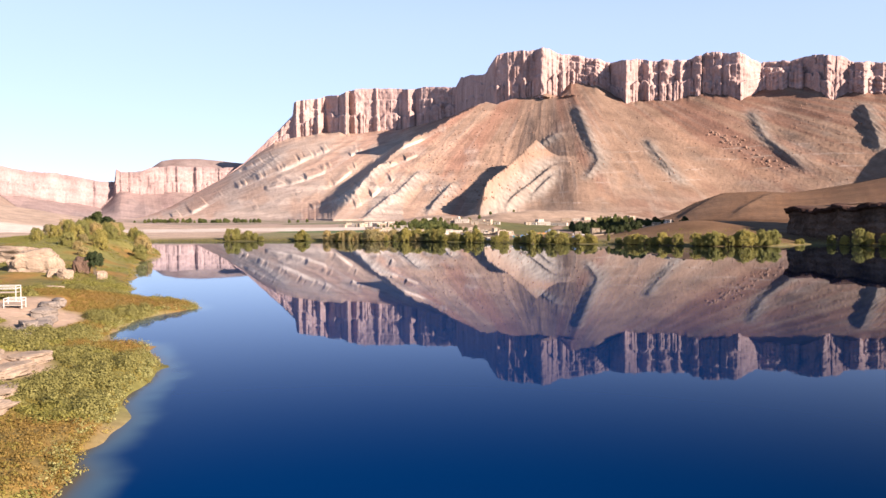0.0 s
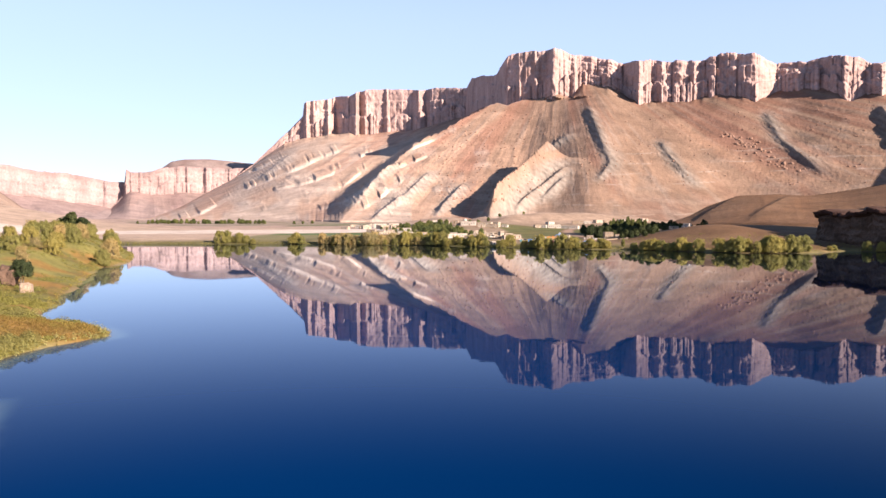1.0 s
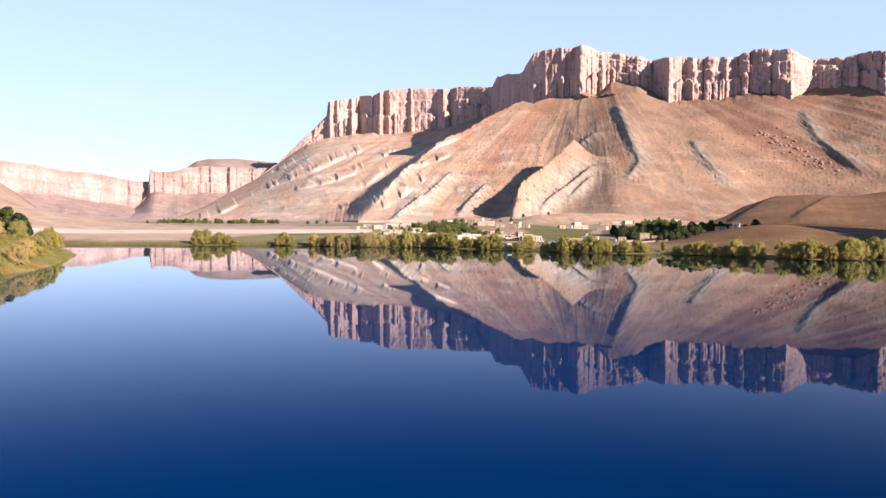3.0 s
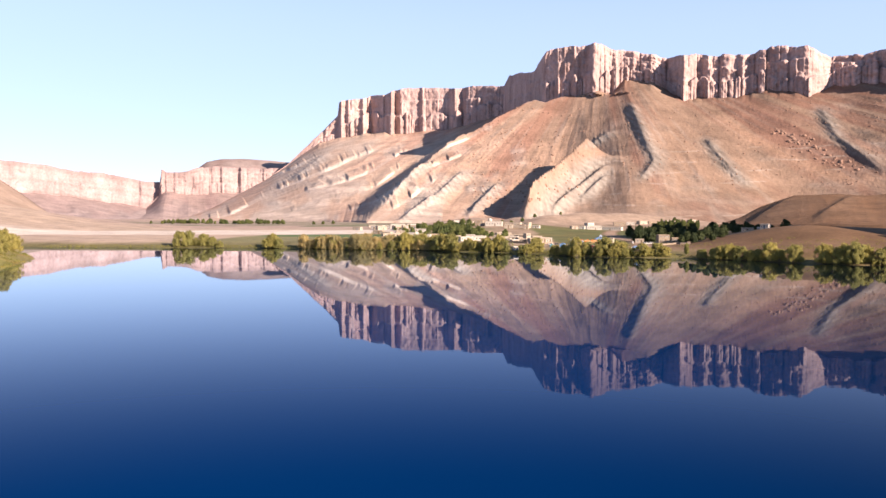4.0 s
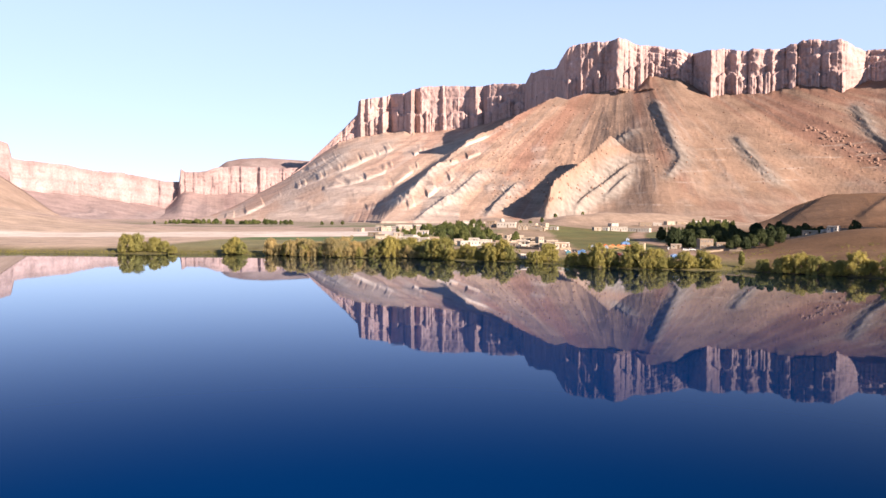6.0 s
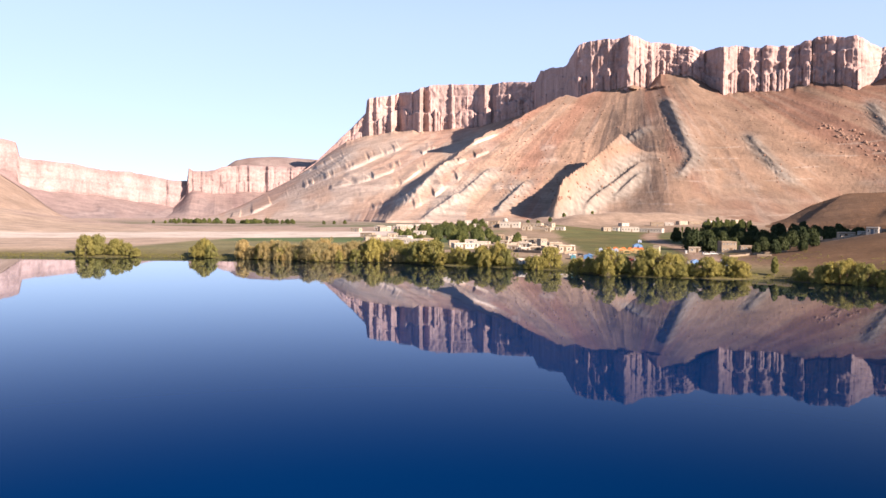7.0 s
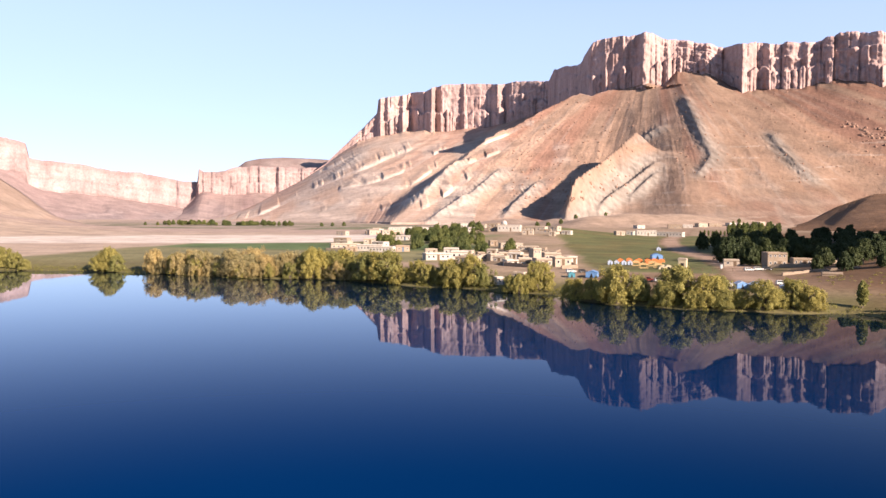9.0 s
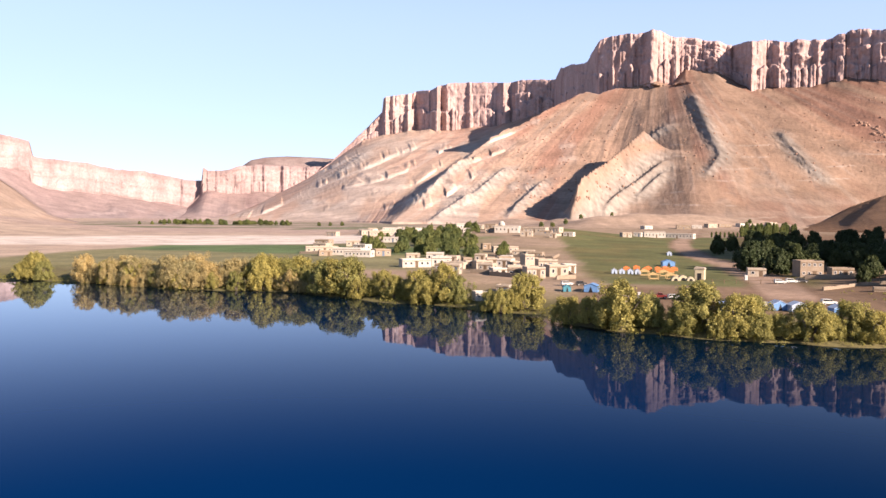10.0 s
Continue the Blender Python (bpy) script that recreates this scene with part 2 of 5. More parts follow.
def range_sheet(name, az, rim, ground_r, cliff_r, power, seed, rough, spurs=(), pillar=30.0, rows=(110, 46, 8), apex=(7.5, 12.0), haze=None, foot_z=3.0, crest=None, ledges=0.0, facets=()):
    """A mountain side in bearings round the start: slope from the valley up to the foot of its cliffs, cliffs with buttresses, plateau."""
    nt, ncl, npl = rows
    rf, rb = table(az, ground_r, 1), table(az, cliff_r, 1)
    rb = rb + teeth(az, rb, facets)
    top = rb * np.tan(np.radians(table(az, rim, 1))) + EYE
    base = rb * np.tan(np.radians(table(az, rim, 2))) + EYE
    base = np.minimum(base, top)
    arc = np.radians(az) * 3000
    wide = max(3, len(az) // 11) | 1
    kernel = np.hanning(wide + 2)[1:-1]
    kernel /= kernel.sum()
    calm_r = np.convolve(np.pad(rb - 15, wide // 2, mode="edge"), kernel, "valid")
    rf = np.convolve(np.pad(rf, wide // 2, mode="edge"), kernel, "valid")
    calm_z = np.convolve(np.pad(base, wide // 2, mode="edge"), kernel, "valid")
    tall = np.clip((top - base) / 60, 0, 1)
    base = base + tall * 9 * fractal(arc / 38, arc * 0 + 3, 3, seed + 5)
    top = top + tall * (7 * fractal(arc / 55, arc * 0 + 9, 3, seed + 6) + 1.2 * np.sign(value_noise(arc / 16, arc * 0, seed + 8)))
    # columns in three tiers; the fronts run down into the scree, which climbs between them
    drip = blocks(arc + 13, 34, seed + 14)
    great = blocks(arc, 105, seed + 11, 0.06)
    tiers = [pillar * (0.32 * drip + 0.16 * blocks(arc, 14, seed + 16) + 0.30 * great + 0.75),
             pillar * (0.50 * great + 0.22 * blocks(arc + 7, 40, seed + 12) + 0.10 * blocks(arc, 17, seed + 17)),
             pillar * (0.55 * great + 0.26 * blocks(arc + 31, 62, seed + 18, 0.10) + 0.08 * blocks(arc, 23, seed + 19) - 0.30)]
    sunk = base - tall * (0.9 * pillar + 0.7 * np.maximum(calm_r - rb, 0))
    R, Z, S = [], [], []
    s = np.linspace(0, 1, nt)[:, None] ** 0.9
    brow = smooth(0.90, 1.0, s)
    r = rf + (calm_r - rf) * s + (np.maximum(rb + 8, calm_r) - calm_r) * brow
    z = foot_z + (calm_z - foot_z) * s ** power + (base - calm_z) * brow
    if crest:
        # the great spur stands in front of the recess: right of its crest the near face, behind it the far slope
        el = np.degrees(np.arctan2(z - EYE, r))
        line = np.interp(az, [p[0] for p in crest], [p[1] for p in crest]) + 0.14 * fractal(az * 2.2, az * 0, 3, seed + 50)
        near_r = 1620 + (3060 - 1620) * np.clip((el + 0.4) / 8.3, 0, 1.2) ** 0.82
        soft = 0.08 + 0.22 * np.clip(5.4 - line, 0, 6)
        front = smooth(line + soft, line - soft, el) * smooth(11.0, 4.0, az)
        r = r * (1 - front) + near_r * front
        z = r * np.tan(np.radians(el)) + EYE
    el = np.degrees(np.arctan2(z - EYE, r))
    fan = (az - apex[0]) / np.maximum(apex[1] - el, 1.5) * 8
    mid = np.sin(np.pi * np.clip(s, 0, 1)) ** 0.8
    d = rough * mid * (1 - 0.6 * smooth(11, 19, az)) * (8 * ridged(fan * 0.42 + 0.2 * fractal(az * 0.9, el * 0.8, 2, seed), el * 0.12, 2, seed + 1)
                       + 1.2 * ridged(fan * 1.7, el * 0.25, 3, seed + 2) + 0.5 * fractal(fan * 8, el * 1.1, 3, seed + 3))
    d = d + rough * mid * 0.8 * fractal(az * 7, el * 8, 2, seed + 4)
    soft_rock = smooth(0.02, 0.30, fractal(az * 0.45, el * 0.5, 3, seed + 42) - 0.7 * (s - 0.35)) * (0.15 + 0.85 * smooth(4, -2, az))
    bed = np.sin(el * 7.5 + 2.2 * fractal(az * 0.3, el * 0.3, 2, seed + 43))
    d = d + rough * mid * soft_rock * (4.5 * smooth(0.0, 0.8, bed) * (1 + 0.9 * value_noise(az * 1.6, el * 1.5, seed + 7)) + 1.2 * ridged(fan * 2.4, el * 0.6, 2, seed + 46))
    west = smooth(1.5, -2.5, az) * smooth(0.08, 0.2, s) * smooth(0.97, 0.85, s)
    d = d + ledges * terrace(az, el, seed)[0] * west
    for k, (line, amp, left, right) in enumerate(spurs):
        g = spur(az, el, line, amp, left, right)
        d = d + g * (1 + (0.035 if k < 3 else 0.25) * ridged(az * 3 + el * 3, el * 0.8, 2, seed + 9))
    R.append(r - 0.75 * d), Z.append(z + 0.65 * d), S.append(s + 0 * r)
    # cliffs in two tiers with a ledge between
    c = np.linspace(0, 1, ncl)[:, None]
    share = (sunk + (top - sunk) * c - base) / np.maximum(top - base, 1)
    low = 0.33 + 0.12 * drip + 0.14 * value_noise(arc / 90, arc * 0, seed + 30)
    high = 0.68 + 0.10 * value_noise(arc / 60, arc * 0 + 4, seed + 31) + 0.08 * great
    k1, k2 = smooth(low - 0.05, low + 0.03, share), smooth(high - 0.03, high + 0.02, share)
    face = tiers[0] * (1 - k1) + tiers[1] * k1 * (1 - k2) + tiers[2] * k2
    courses = 0.06 * pillar * value_noise(share * 15 + arc * 0.004, arc * 0.012 + 0 * c, seed + 35)
    crumble = pillar * (0.26 * fractal(arc / 30 + 0 * c, share * 5 + arc * 0, 3, seed + 33) + 0.14 * fractal(arc / 10 + 0 * c, share * 11 + arc * 0, 2, seed + 34))
    R.append(rb - tall * (face - 0.45 * pillar * share - 0.3 * pillar * smooth(0.92, 1.0, share) + courses + crumble)), Z.append(sunk + (top - sunk) * c), S.append(1 + c + 0 * arc)
    p = np.linspace(0.02, 1, npl)[:, None]
    R.append(R[-1][-1] + p * 130), Z.append(top + tall * 3 * p + 0 * arc - 40 * smooth(0.5, 1, p)), S.append(2 + p + 0 * arc)
    R, Z, S = np.concatenate(R), np.concatenate(Z), np.concatenate(S)
    Z[0] = -6.0
    AZ = az + 0 * R
    el = np.degrees(np.arctan2(Z - EYE, R))
    fan = (AZ - apex[0]) / (apex[1] - np.minimum(el, apex[1] - 1.5)) * 8
    # geology: red scree tongues, pale and grey-green marl low down, pink limestone above
    c = np.empty(R.shape + (3,))
    c[:] = TAN
    c = blend(c, RED, smooth(-0.15, 0.45, fractal(fan * 0.7, el * 0.25, 3, seed + 41) + 0.5 * (S - 0.55)) * 0.9)
    marl = smooth(0.02, 0.30, fractal(AZ * 0.45, el * 0.5, 3, seed + 42) - 0.7 * (S - 0.35)) * (S < 1) * (0.3 + 0.7 * smooth(5, -2, AZ))
    beds = 0.5 + 0.5 * np.sin(el * 7.5 + 2.2 * fractal(AZ * 0.3, el * 0.3, 2, seed + 43))
    c = c * (1 + 0.09 * ridged(fan * 1.15, el * 0.12, 3, seed + 47) * (S < 1))[..., None]
    c = blend(c, GREY, marl * 0.65)
    c = blend(c, PALE, marl * smooth(0.55, 0.95, beds) * 0.75)
    c = blend(c, PALE, smooth(0.25, 0.6, fractal(fan * 2.6, el * 0.35, 3, seed + 44)) * 0.32 * (S < 1))
    if ledges:
        out, bright = terrace(AZ, el, seed)
        west = smooth(1.5, -2.5, AZ) * smooth(0.08, 0.2, S) * smooth(0.97, 0.85, S)
        c = blend(c, (0.70, 0.62, 0.51), bright * west * 0.85)
        c = blend(c, (0.43, 0.39, 0.33), smooth(0.0, 0.35, fractal(AZ * 0.5 + el * 0.3, (el - 0.48 * AZ) * 0.9, 3, seed + 81)) * west * (1 - bright) * 0.5)
    for k, (line, amp, left, right) in enumerate(spurs):
        # grey-green marl laid bare along the ribs
        e = [q[1] for q in line][::-1]
        u = AZ - np.interp(el, e, [q[0] for q in line][::-1])
        bare = np.exp(-((u - (0 if k else 0.5)) / (0.55 if k else 1.2)) ** 2) * smooth(e[0] - 0.3, e[0] + 0.4, el) * smooth(e[-1] + 0.4, e[-1] - 0.3, el) * (S < 1)
        rib = smooth(-0.2, 0.5, np.sin(el * 16 + AZ * 10 + 2 * value_noise(AZ * 3, el * 3, 78)))
        c = blend(c, (0.39, 0.36, 0.30) if k else (0.33, 0.30, 0.25), bare * (0.75 if k else 0.9))
        c = blend(c, (0.64, 0.58, 0.48), bare * rib * 0.45)
    if crest:
        # bright tongue of fresh scree, red ribs beside it, thin pale bands across the lower slope
        path = np.interp(el, [2.0, 3.2, 5.0, 7.0], [23.0, 20.3, 17.0, 14.6])
        c = blend(c, (0.62, 0.41, 0.27), np.exp(-((AZ - path) / (0.35 + 0.16 * np.abs(el - 7))) ** 2) * smooth(1.4, 2.6, el) * smooth(7.6, 6.0, el) * 0.75 * (S < 1))
        c = blend(c, (0.36, 0.205, 0.15), np.exp(-((AZ - path - 2.6) / 1.3) ** 2) * smooth(2.0, 3.2, el) * smooth(7.6, 6.0, el) * 0.6 * (S < 1))
        lines = smooth(0.93, 0.99, np.sin(el * 9 + 1.6 * fractal(AZ * 0.35, el * 0.5, 3, seed + 83))) * smooth(0.05, 0.3, fractal(AZ * 0.7, el * 0.8, 2, seed + 84))
        c = blend(c, (0.66, 0.57, 0.46), lines * smooth(5.5, 4.0, el) * smooth(5, 8, AZ) * (S < 1) * 0.55)
    if crest:
        # pale ribbed badland round the foot of the spur, grey streaks down the scree
        bad = np.exp(-((AZ - 5.2 - 0.7 * (el - 1.2)) / 2.0) ** 2) * smooth(4.4, 2.4, el)
        c = blend(c, (0.66, 0.58, 0.47), bad * smooth(-0.25, 0.35, ridged(fan * 2.6 + el, el * 1.3, 3, seed + 70)) * 0.28)
        c = blend(c, (0.30, 0.27, 0.23), smooth(0.15, 0.45, fractal(fan * 1.9, el * 0.5, 3, seed + 71)) * 0.25 * (S < 1))
    rock = smooth(0.985, 1.02, S)
    stain = fractal(AZ * 9, el * 0.8, 3, seed + 45)
    cl = np.empty_like(c)
    cl[:] = PINK
    cl = blend(cl, (0.46, 0.30, 0.255), smooth(0.0, 0.6, stain) * 0.5)
    cl = blend(cl, (0.70, 0.55, 0.49), smooth(0.1, 0.6, -stain) * 0.7)
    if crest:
        # paler marl to the west; base colour lifted west, dimmed east for sun angle
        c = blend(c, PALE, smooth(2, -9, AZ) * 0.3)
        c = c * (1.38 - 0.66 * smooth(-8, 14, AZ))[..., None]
    c = c * (1 - rock[..., None]) + cl * rock[..., None]
    c = blend(c, (0.33, 0.25, 0.19), smooth(2.0, 2.2, S))
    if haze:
        # far ranges: aerial haze mixed into the base colour; near hills: their own tone
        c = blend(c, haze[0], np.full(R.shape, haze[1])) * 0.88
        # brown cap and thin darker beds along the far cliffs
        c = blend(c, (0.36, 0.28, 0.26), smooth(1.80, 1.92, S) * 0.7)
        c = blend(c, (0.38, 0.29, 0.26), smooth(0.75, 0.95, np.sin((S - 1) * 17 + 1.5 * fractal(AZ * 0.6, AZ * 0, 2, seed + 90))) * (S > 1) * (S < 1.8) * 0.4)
    a = np.radians(AZ)
    ob = grid_object(name, R * np.sin(a), R * np.cos(a), Z, c, MOUNTAIN)
    return ob


RIM = [(-23.5, -0.69, -0.69), (-22.4, -0.6, -0.6), (-20.6, -0.2, -0.2), (-18.8, 0.6, 0.6), (-17.3, 1.45, 1.45), (-15.4, 2.5, 2.5), (-13.9, 3.6, 3.55), (-11.8, 5.7, 5.15),
       (-10.5, 7.0, 5.4), (-10.4, 7.9, 5.45), (-7.3, 8.5, 6.0), (-5.9, 8.9, 5.8), (-2.5, 8.9, 6.2), (-0.9, 9.05, 6.7), (1.0, 9.05, 7.1), (1.35, 9.7, 7.35), (3.1, 9.95, 7.95),
       (3.9, 11.2, 8.0), (5.5, 11.45, 8.3), (7.2, 11.55, 8.65), (8.3, 11.2, 8.3), (9.1, 11.1, 9.3), (11.0, 10.7, 9.0), (12.0, 10.45, 8.3), (12.9, 10.65, 7.8),
       (16.3, 10.45, 7.95), (16.9, 10.35, 8.1), (18.1, 10.75, 8.3), (20.2, 10.75, 7.85), (21.6, 9.9, 8.2), (23.4, 9.9, 8.5), (25.2, 10.1, 8.1), (25.9, 9.95, 7.25), (26.7, 9.65, 8.0), (28.8, 9.4, 7.6), (34, 9.3, 7.5), (38, 6.8, 5.4), (60, 7, 5.5)]
CLIFF = [(-23.5, 3600), (-18, 4300), (-14, 4600), (-10.4, 4560), (-7, 4480), (-4, 4400), (-1, 4270), (1.0, 4150), (1.35, 3900), (3.8, 3180), (7.2, 3085), (9, 3130), (12.0, 3050), (12.8, 3000), (16, 2970), (17, 2990), (20.3, 2900), (21.6, 2990), (25.2, 2890), (26, 2870), (29, 2880), (34, 2800), (38, 2300), (60, 2000)]
FOOT = [(-23.5, 3000), (-18, 2500), (-12, 2200), (-5, 2000), (0, 1750), (4, 1560), (10, 1560), (16, 1900), (19, 2080), (34, 2150), (40, 1600), (60, 1400)]
SPURS = [
    ([(7.0, 3.9), (5.2, 2.1), (2.7, -0.2)], 94, 0.5, 1.15),
    ([(8.1, 3.1), (6.3, 1.5), (4.6, 0.1)], 18, 0.18, 0.45),
    ([(8.0, 2.5), (6.4, 1.0)], 13, 0.16, 0.4),
    ([(9.4, 7.4), (10.2, 5.6), (11.1, 3.6), (10.2, 2.4)], 9, 0.3, 0.8),
    ([(8.2, 5.6), (6.8, 4.6)], 11, 0.3, 0.7),
    ([(14.3, 5.0), (15.2, 3.6), (16.8, 1.9)], 11, 0.3, 0.8),
    ([(21.0, 6.7), (21.9, 4.9), (24.4, 2.7)], 9, 0.3, 0.9),
    ([(27.6, 6.7), (28.6, 3.8)], 18, 0.3, 1.4),
    ([(-1.5, 3.0), (-3.4, 1.2), (-5.6, -0.3)], 10, 0.25, 1.1),
    ([(0.9, 2.2), (-1.0, 0.1)], 15, 0.25, 1.0),
    ([(-4.0, 3.6), (-7.5, 0.6)], 12, 0.3, 1.2),
    ([(-11.2, 4.3), (-13.6, 2.4)], 9, 0.22, 0.8),
]
FACETS = [(-10.51, -10.24), (-9.96, -9.77), (-8.99, -8.75), (-8.24, -6.79), (-6.55, -6.19), (-4.84, -4.64), (-2.81, -2.4), (-1.88, -1.48), (4.44, 4.68), (5.6, 5.76), (6.51, 6.99), (8.29, 8.48), (10.63, 10.78),
          (11.79, 12.86), (14.0, 14.37), (16.17, 16.46), (16.87, 17.01), (18.5, 18.65), (19.4, 19.54), (24.24, 25.46), (26.69, 27.58), (28.21, 28.64), (29.8, 30.26)]
CREST = [(-12, -1.5), (-9.0, -0.4), (-3.7, 4.45), (0.2, 6.6), (2.0, 7.6), (3, 8.2)]
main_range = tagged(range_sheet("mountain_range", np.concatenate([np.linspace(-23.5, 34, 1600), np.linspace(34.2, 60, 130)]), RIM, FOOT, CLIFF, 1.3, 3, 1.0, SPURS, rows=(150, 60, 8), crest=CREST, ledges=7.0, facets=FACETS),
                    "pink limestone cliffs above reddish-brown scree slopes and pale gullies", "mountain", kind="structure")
MESA = [(-27, -0.6, -0.6), (-24.5, -0.4, -0.4), (-23.2, 0.4, 0.4), (-22.4, 1.3, 1.2), (-22.2, 2.4, 1.5), (-22.1, 3.2, 1.6), (-21.8, 2.97, 1.75), (-20.5, 3.02, 1.45), (-19.6, 3.3, 1.5), (-18.5, 3.42, 1.7), (-17, 3.4, 1.65), (-15.5, 3.3, 2.1), (-13, 3.4, 2.4), (-11, 3.4, 2.0)]
MESA_FACETS = [(-22.3, -22.1), (-21.9, -21.8), (-19.1, -18.95), (-18.4, -18.25), (-17.2, -17.0), (-15.6, -15.5)]
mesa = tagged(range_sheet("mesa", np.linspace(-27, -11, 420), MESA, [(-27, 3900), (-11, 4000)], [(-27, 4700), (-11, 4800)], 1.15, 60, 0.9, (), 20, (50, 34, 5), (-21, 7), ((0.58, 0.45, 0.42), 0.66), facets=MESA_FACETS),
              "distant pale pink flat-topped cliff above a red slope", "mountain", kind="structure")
CAP = [(-22, 2.6, 2.6), (-20.3, 2.95, 2.95), (-19.3, 3.68, 3.68), (-18.4, 3.88, 3.88), (-16.9, 3.98, 3.98), (-15, 3.93, 3.93), (-13.9, 3.87, 3.87), (-11, 3.8, 3.8)]
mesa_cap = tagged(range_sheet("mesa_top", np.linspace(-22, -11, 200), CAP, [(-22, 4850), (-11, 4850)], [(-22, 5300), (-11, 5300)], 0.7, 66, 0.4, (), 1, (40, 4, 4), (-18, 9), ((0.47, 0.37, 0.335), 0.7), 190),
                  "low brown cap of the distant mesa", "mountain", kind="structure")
FAR = [(-60, 5.6, 3.4), (-36, 4.9, 3.0), (-33.4, 4.72, 2.9), (-32.0, 4.45, 2.8), (-31.85, 3.6, 1.7), (-28.7, 3.2, 1.4), (-27.4, 2.85, 1.2), (-25.6, 2.82, 1.0), (-24, 2.55, 0.8), (-22.9, 2.35, 0.6), (-22.2, 2.25, 0.5), (-19, 2.1, 0.4)]
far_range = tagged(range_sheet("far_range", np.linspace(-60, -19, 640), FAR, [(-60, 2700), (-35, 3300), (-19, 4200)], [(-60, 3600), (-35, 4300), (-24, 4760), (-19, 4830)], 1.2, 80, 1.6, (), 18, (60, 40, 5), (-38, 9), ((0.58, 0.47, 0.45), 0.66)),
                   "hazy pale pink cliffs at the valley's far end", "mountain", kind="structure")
LEFT = [(-75, 7, 7), (-45, 6, 6), (-34, 4.2, 4.2), (-31, 2.9, 2.9), (-28.9, 1.4, 1.4), (-27.9, 0.6, 0.6), (-27, -0.05, -0.05), (-25.4, -0.45, -0.45), (-24, -0.55, -0.55)]
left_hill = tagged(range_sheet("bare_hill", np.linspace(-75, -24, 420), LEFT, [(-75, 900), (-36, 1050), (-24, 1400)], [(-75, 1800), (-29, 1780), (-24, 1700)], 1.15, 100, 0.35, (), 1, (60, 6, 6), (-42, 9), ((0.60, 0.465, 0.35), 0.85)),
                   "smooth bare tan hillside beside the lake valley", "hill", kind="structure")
DUNE = [(13.6, -0.7, -0.7), (15.8, -0.2, -0.2), (17.4, 0.7, 0.7), (19.3, 1.35, 1.35), (21.7, 1.42, 1.42), (23.4, 1.3, 1.3), (25, 1.5, 1.5), (27.2, 1.85, 1.85), (30, 2.4, 2.4), (45, 3, 3), (60, 3, 3)]
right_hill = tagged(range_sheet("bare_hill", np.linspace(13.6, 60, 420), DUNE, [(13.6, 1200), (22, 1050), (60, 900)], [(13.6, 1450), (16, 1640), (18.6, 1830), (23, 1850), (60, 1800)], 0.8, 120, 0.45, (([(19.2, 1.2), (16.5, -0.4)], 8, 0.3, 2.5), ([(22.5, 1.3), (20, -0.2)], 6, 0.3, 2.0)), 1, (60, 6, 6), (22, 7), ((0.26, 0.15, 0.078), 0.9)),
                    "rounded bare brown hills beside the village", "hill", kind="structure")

# ---- lake shore and ground ----
LAKE = [(-8, -260), (-15, -60), (-18, 20), (-20.6, 42), (-21.2, 46), (-23, 49.5), (-23.2, 54), (-24, 59), (-26, 64), (-26.8, 69), (-27, 73), (-28, 78), (-30, 84), (-32, 87), (-33.6, 92), (-36, 93), (-39, 91.2), (-40.6, 93), (-41, 96), (-43, 104), (-44, 113), (-43.6, 122), (-42, 125.5),
        (-39.8, 130), (-42, 135), (-48, 140), (-57, 145), (-61, 155), (-64, 166), (-71, 180), (-77, 200), (-86, 223), (-92, 240), (-101, 267), (-103, 291), (-115, 325), (-135, 375), (-150, 395), (-200, 425), (-300, 440), (-310, 468), (-184, 474), (-122, 472), (-92, 474), (-71, 470), (-57, 463), (-41, 457), (-17, 456), (-2, 446), (9, 439),
        (20, 436), (26, 428), (35, 427), (39, 415), (46, 409), (59, 403), (72, 401), (80, 401), (92, 390), (108, 376), (126, 362), (150, 361), (177, 381), (204, 351), (240, 333), (420, 250), (440, -100), (120, -280)]


def shore_distance(x, y):
    """Metres from the shore: positive on land, negative over the lake."""
    best, inside = np.full(x.shape, 1e9), np.zeros(x.shape, bool)
    for (ax, ay), (bx, by) in zip(LAKE, LAKE[1:] + LAKE[:1]):
        dx, dy = bx - ax, by - ay
        t = np.clip(((x - ax) * dx + (y - ay) * dy) / (dx * dx + dy * dy), 0, 1)
        best = np.minimum(best, (x - ax - t * dx) ** 2 + (y - ay - t * dy) ** 2)
        inside ^= ((ay > y) != (by > y)) & (x < (bx - ax) * (y - ay) / (by - ay + 1e-12) + ax)
    d = np.sqrt(best)
    return np.where(inside, -d, d)


def bump(x, y, cx, cy, rx, ry, h, p=1.0):
    return h * np.exp(-(((x - cx) / rx) ** 2 + ((y - cy) / ry) ** 2) ** p)


def plateau(x, y):
    """The tableland behind the shaded cliff."""
    edge = np.where(y > 415, 186 + 0.55 * (y - 415), 186 + 0.62 * (415 - y))
    return smooth(0, 10, x - edge) * smooth(338, 352, y) * smooth(620, 560, y) * (13 + 0.05 * np.clip(x - 185, 0, 160))


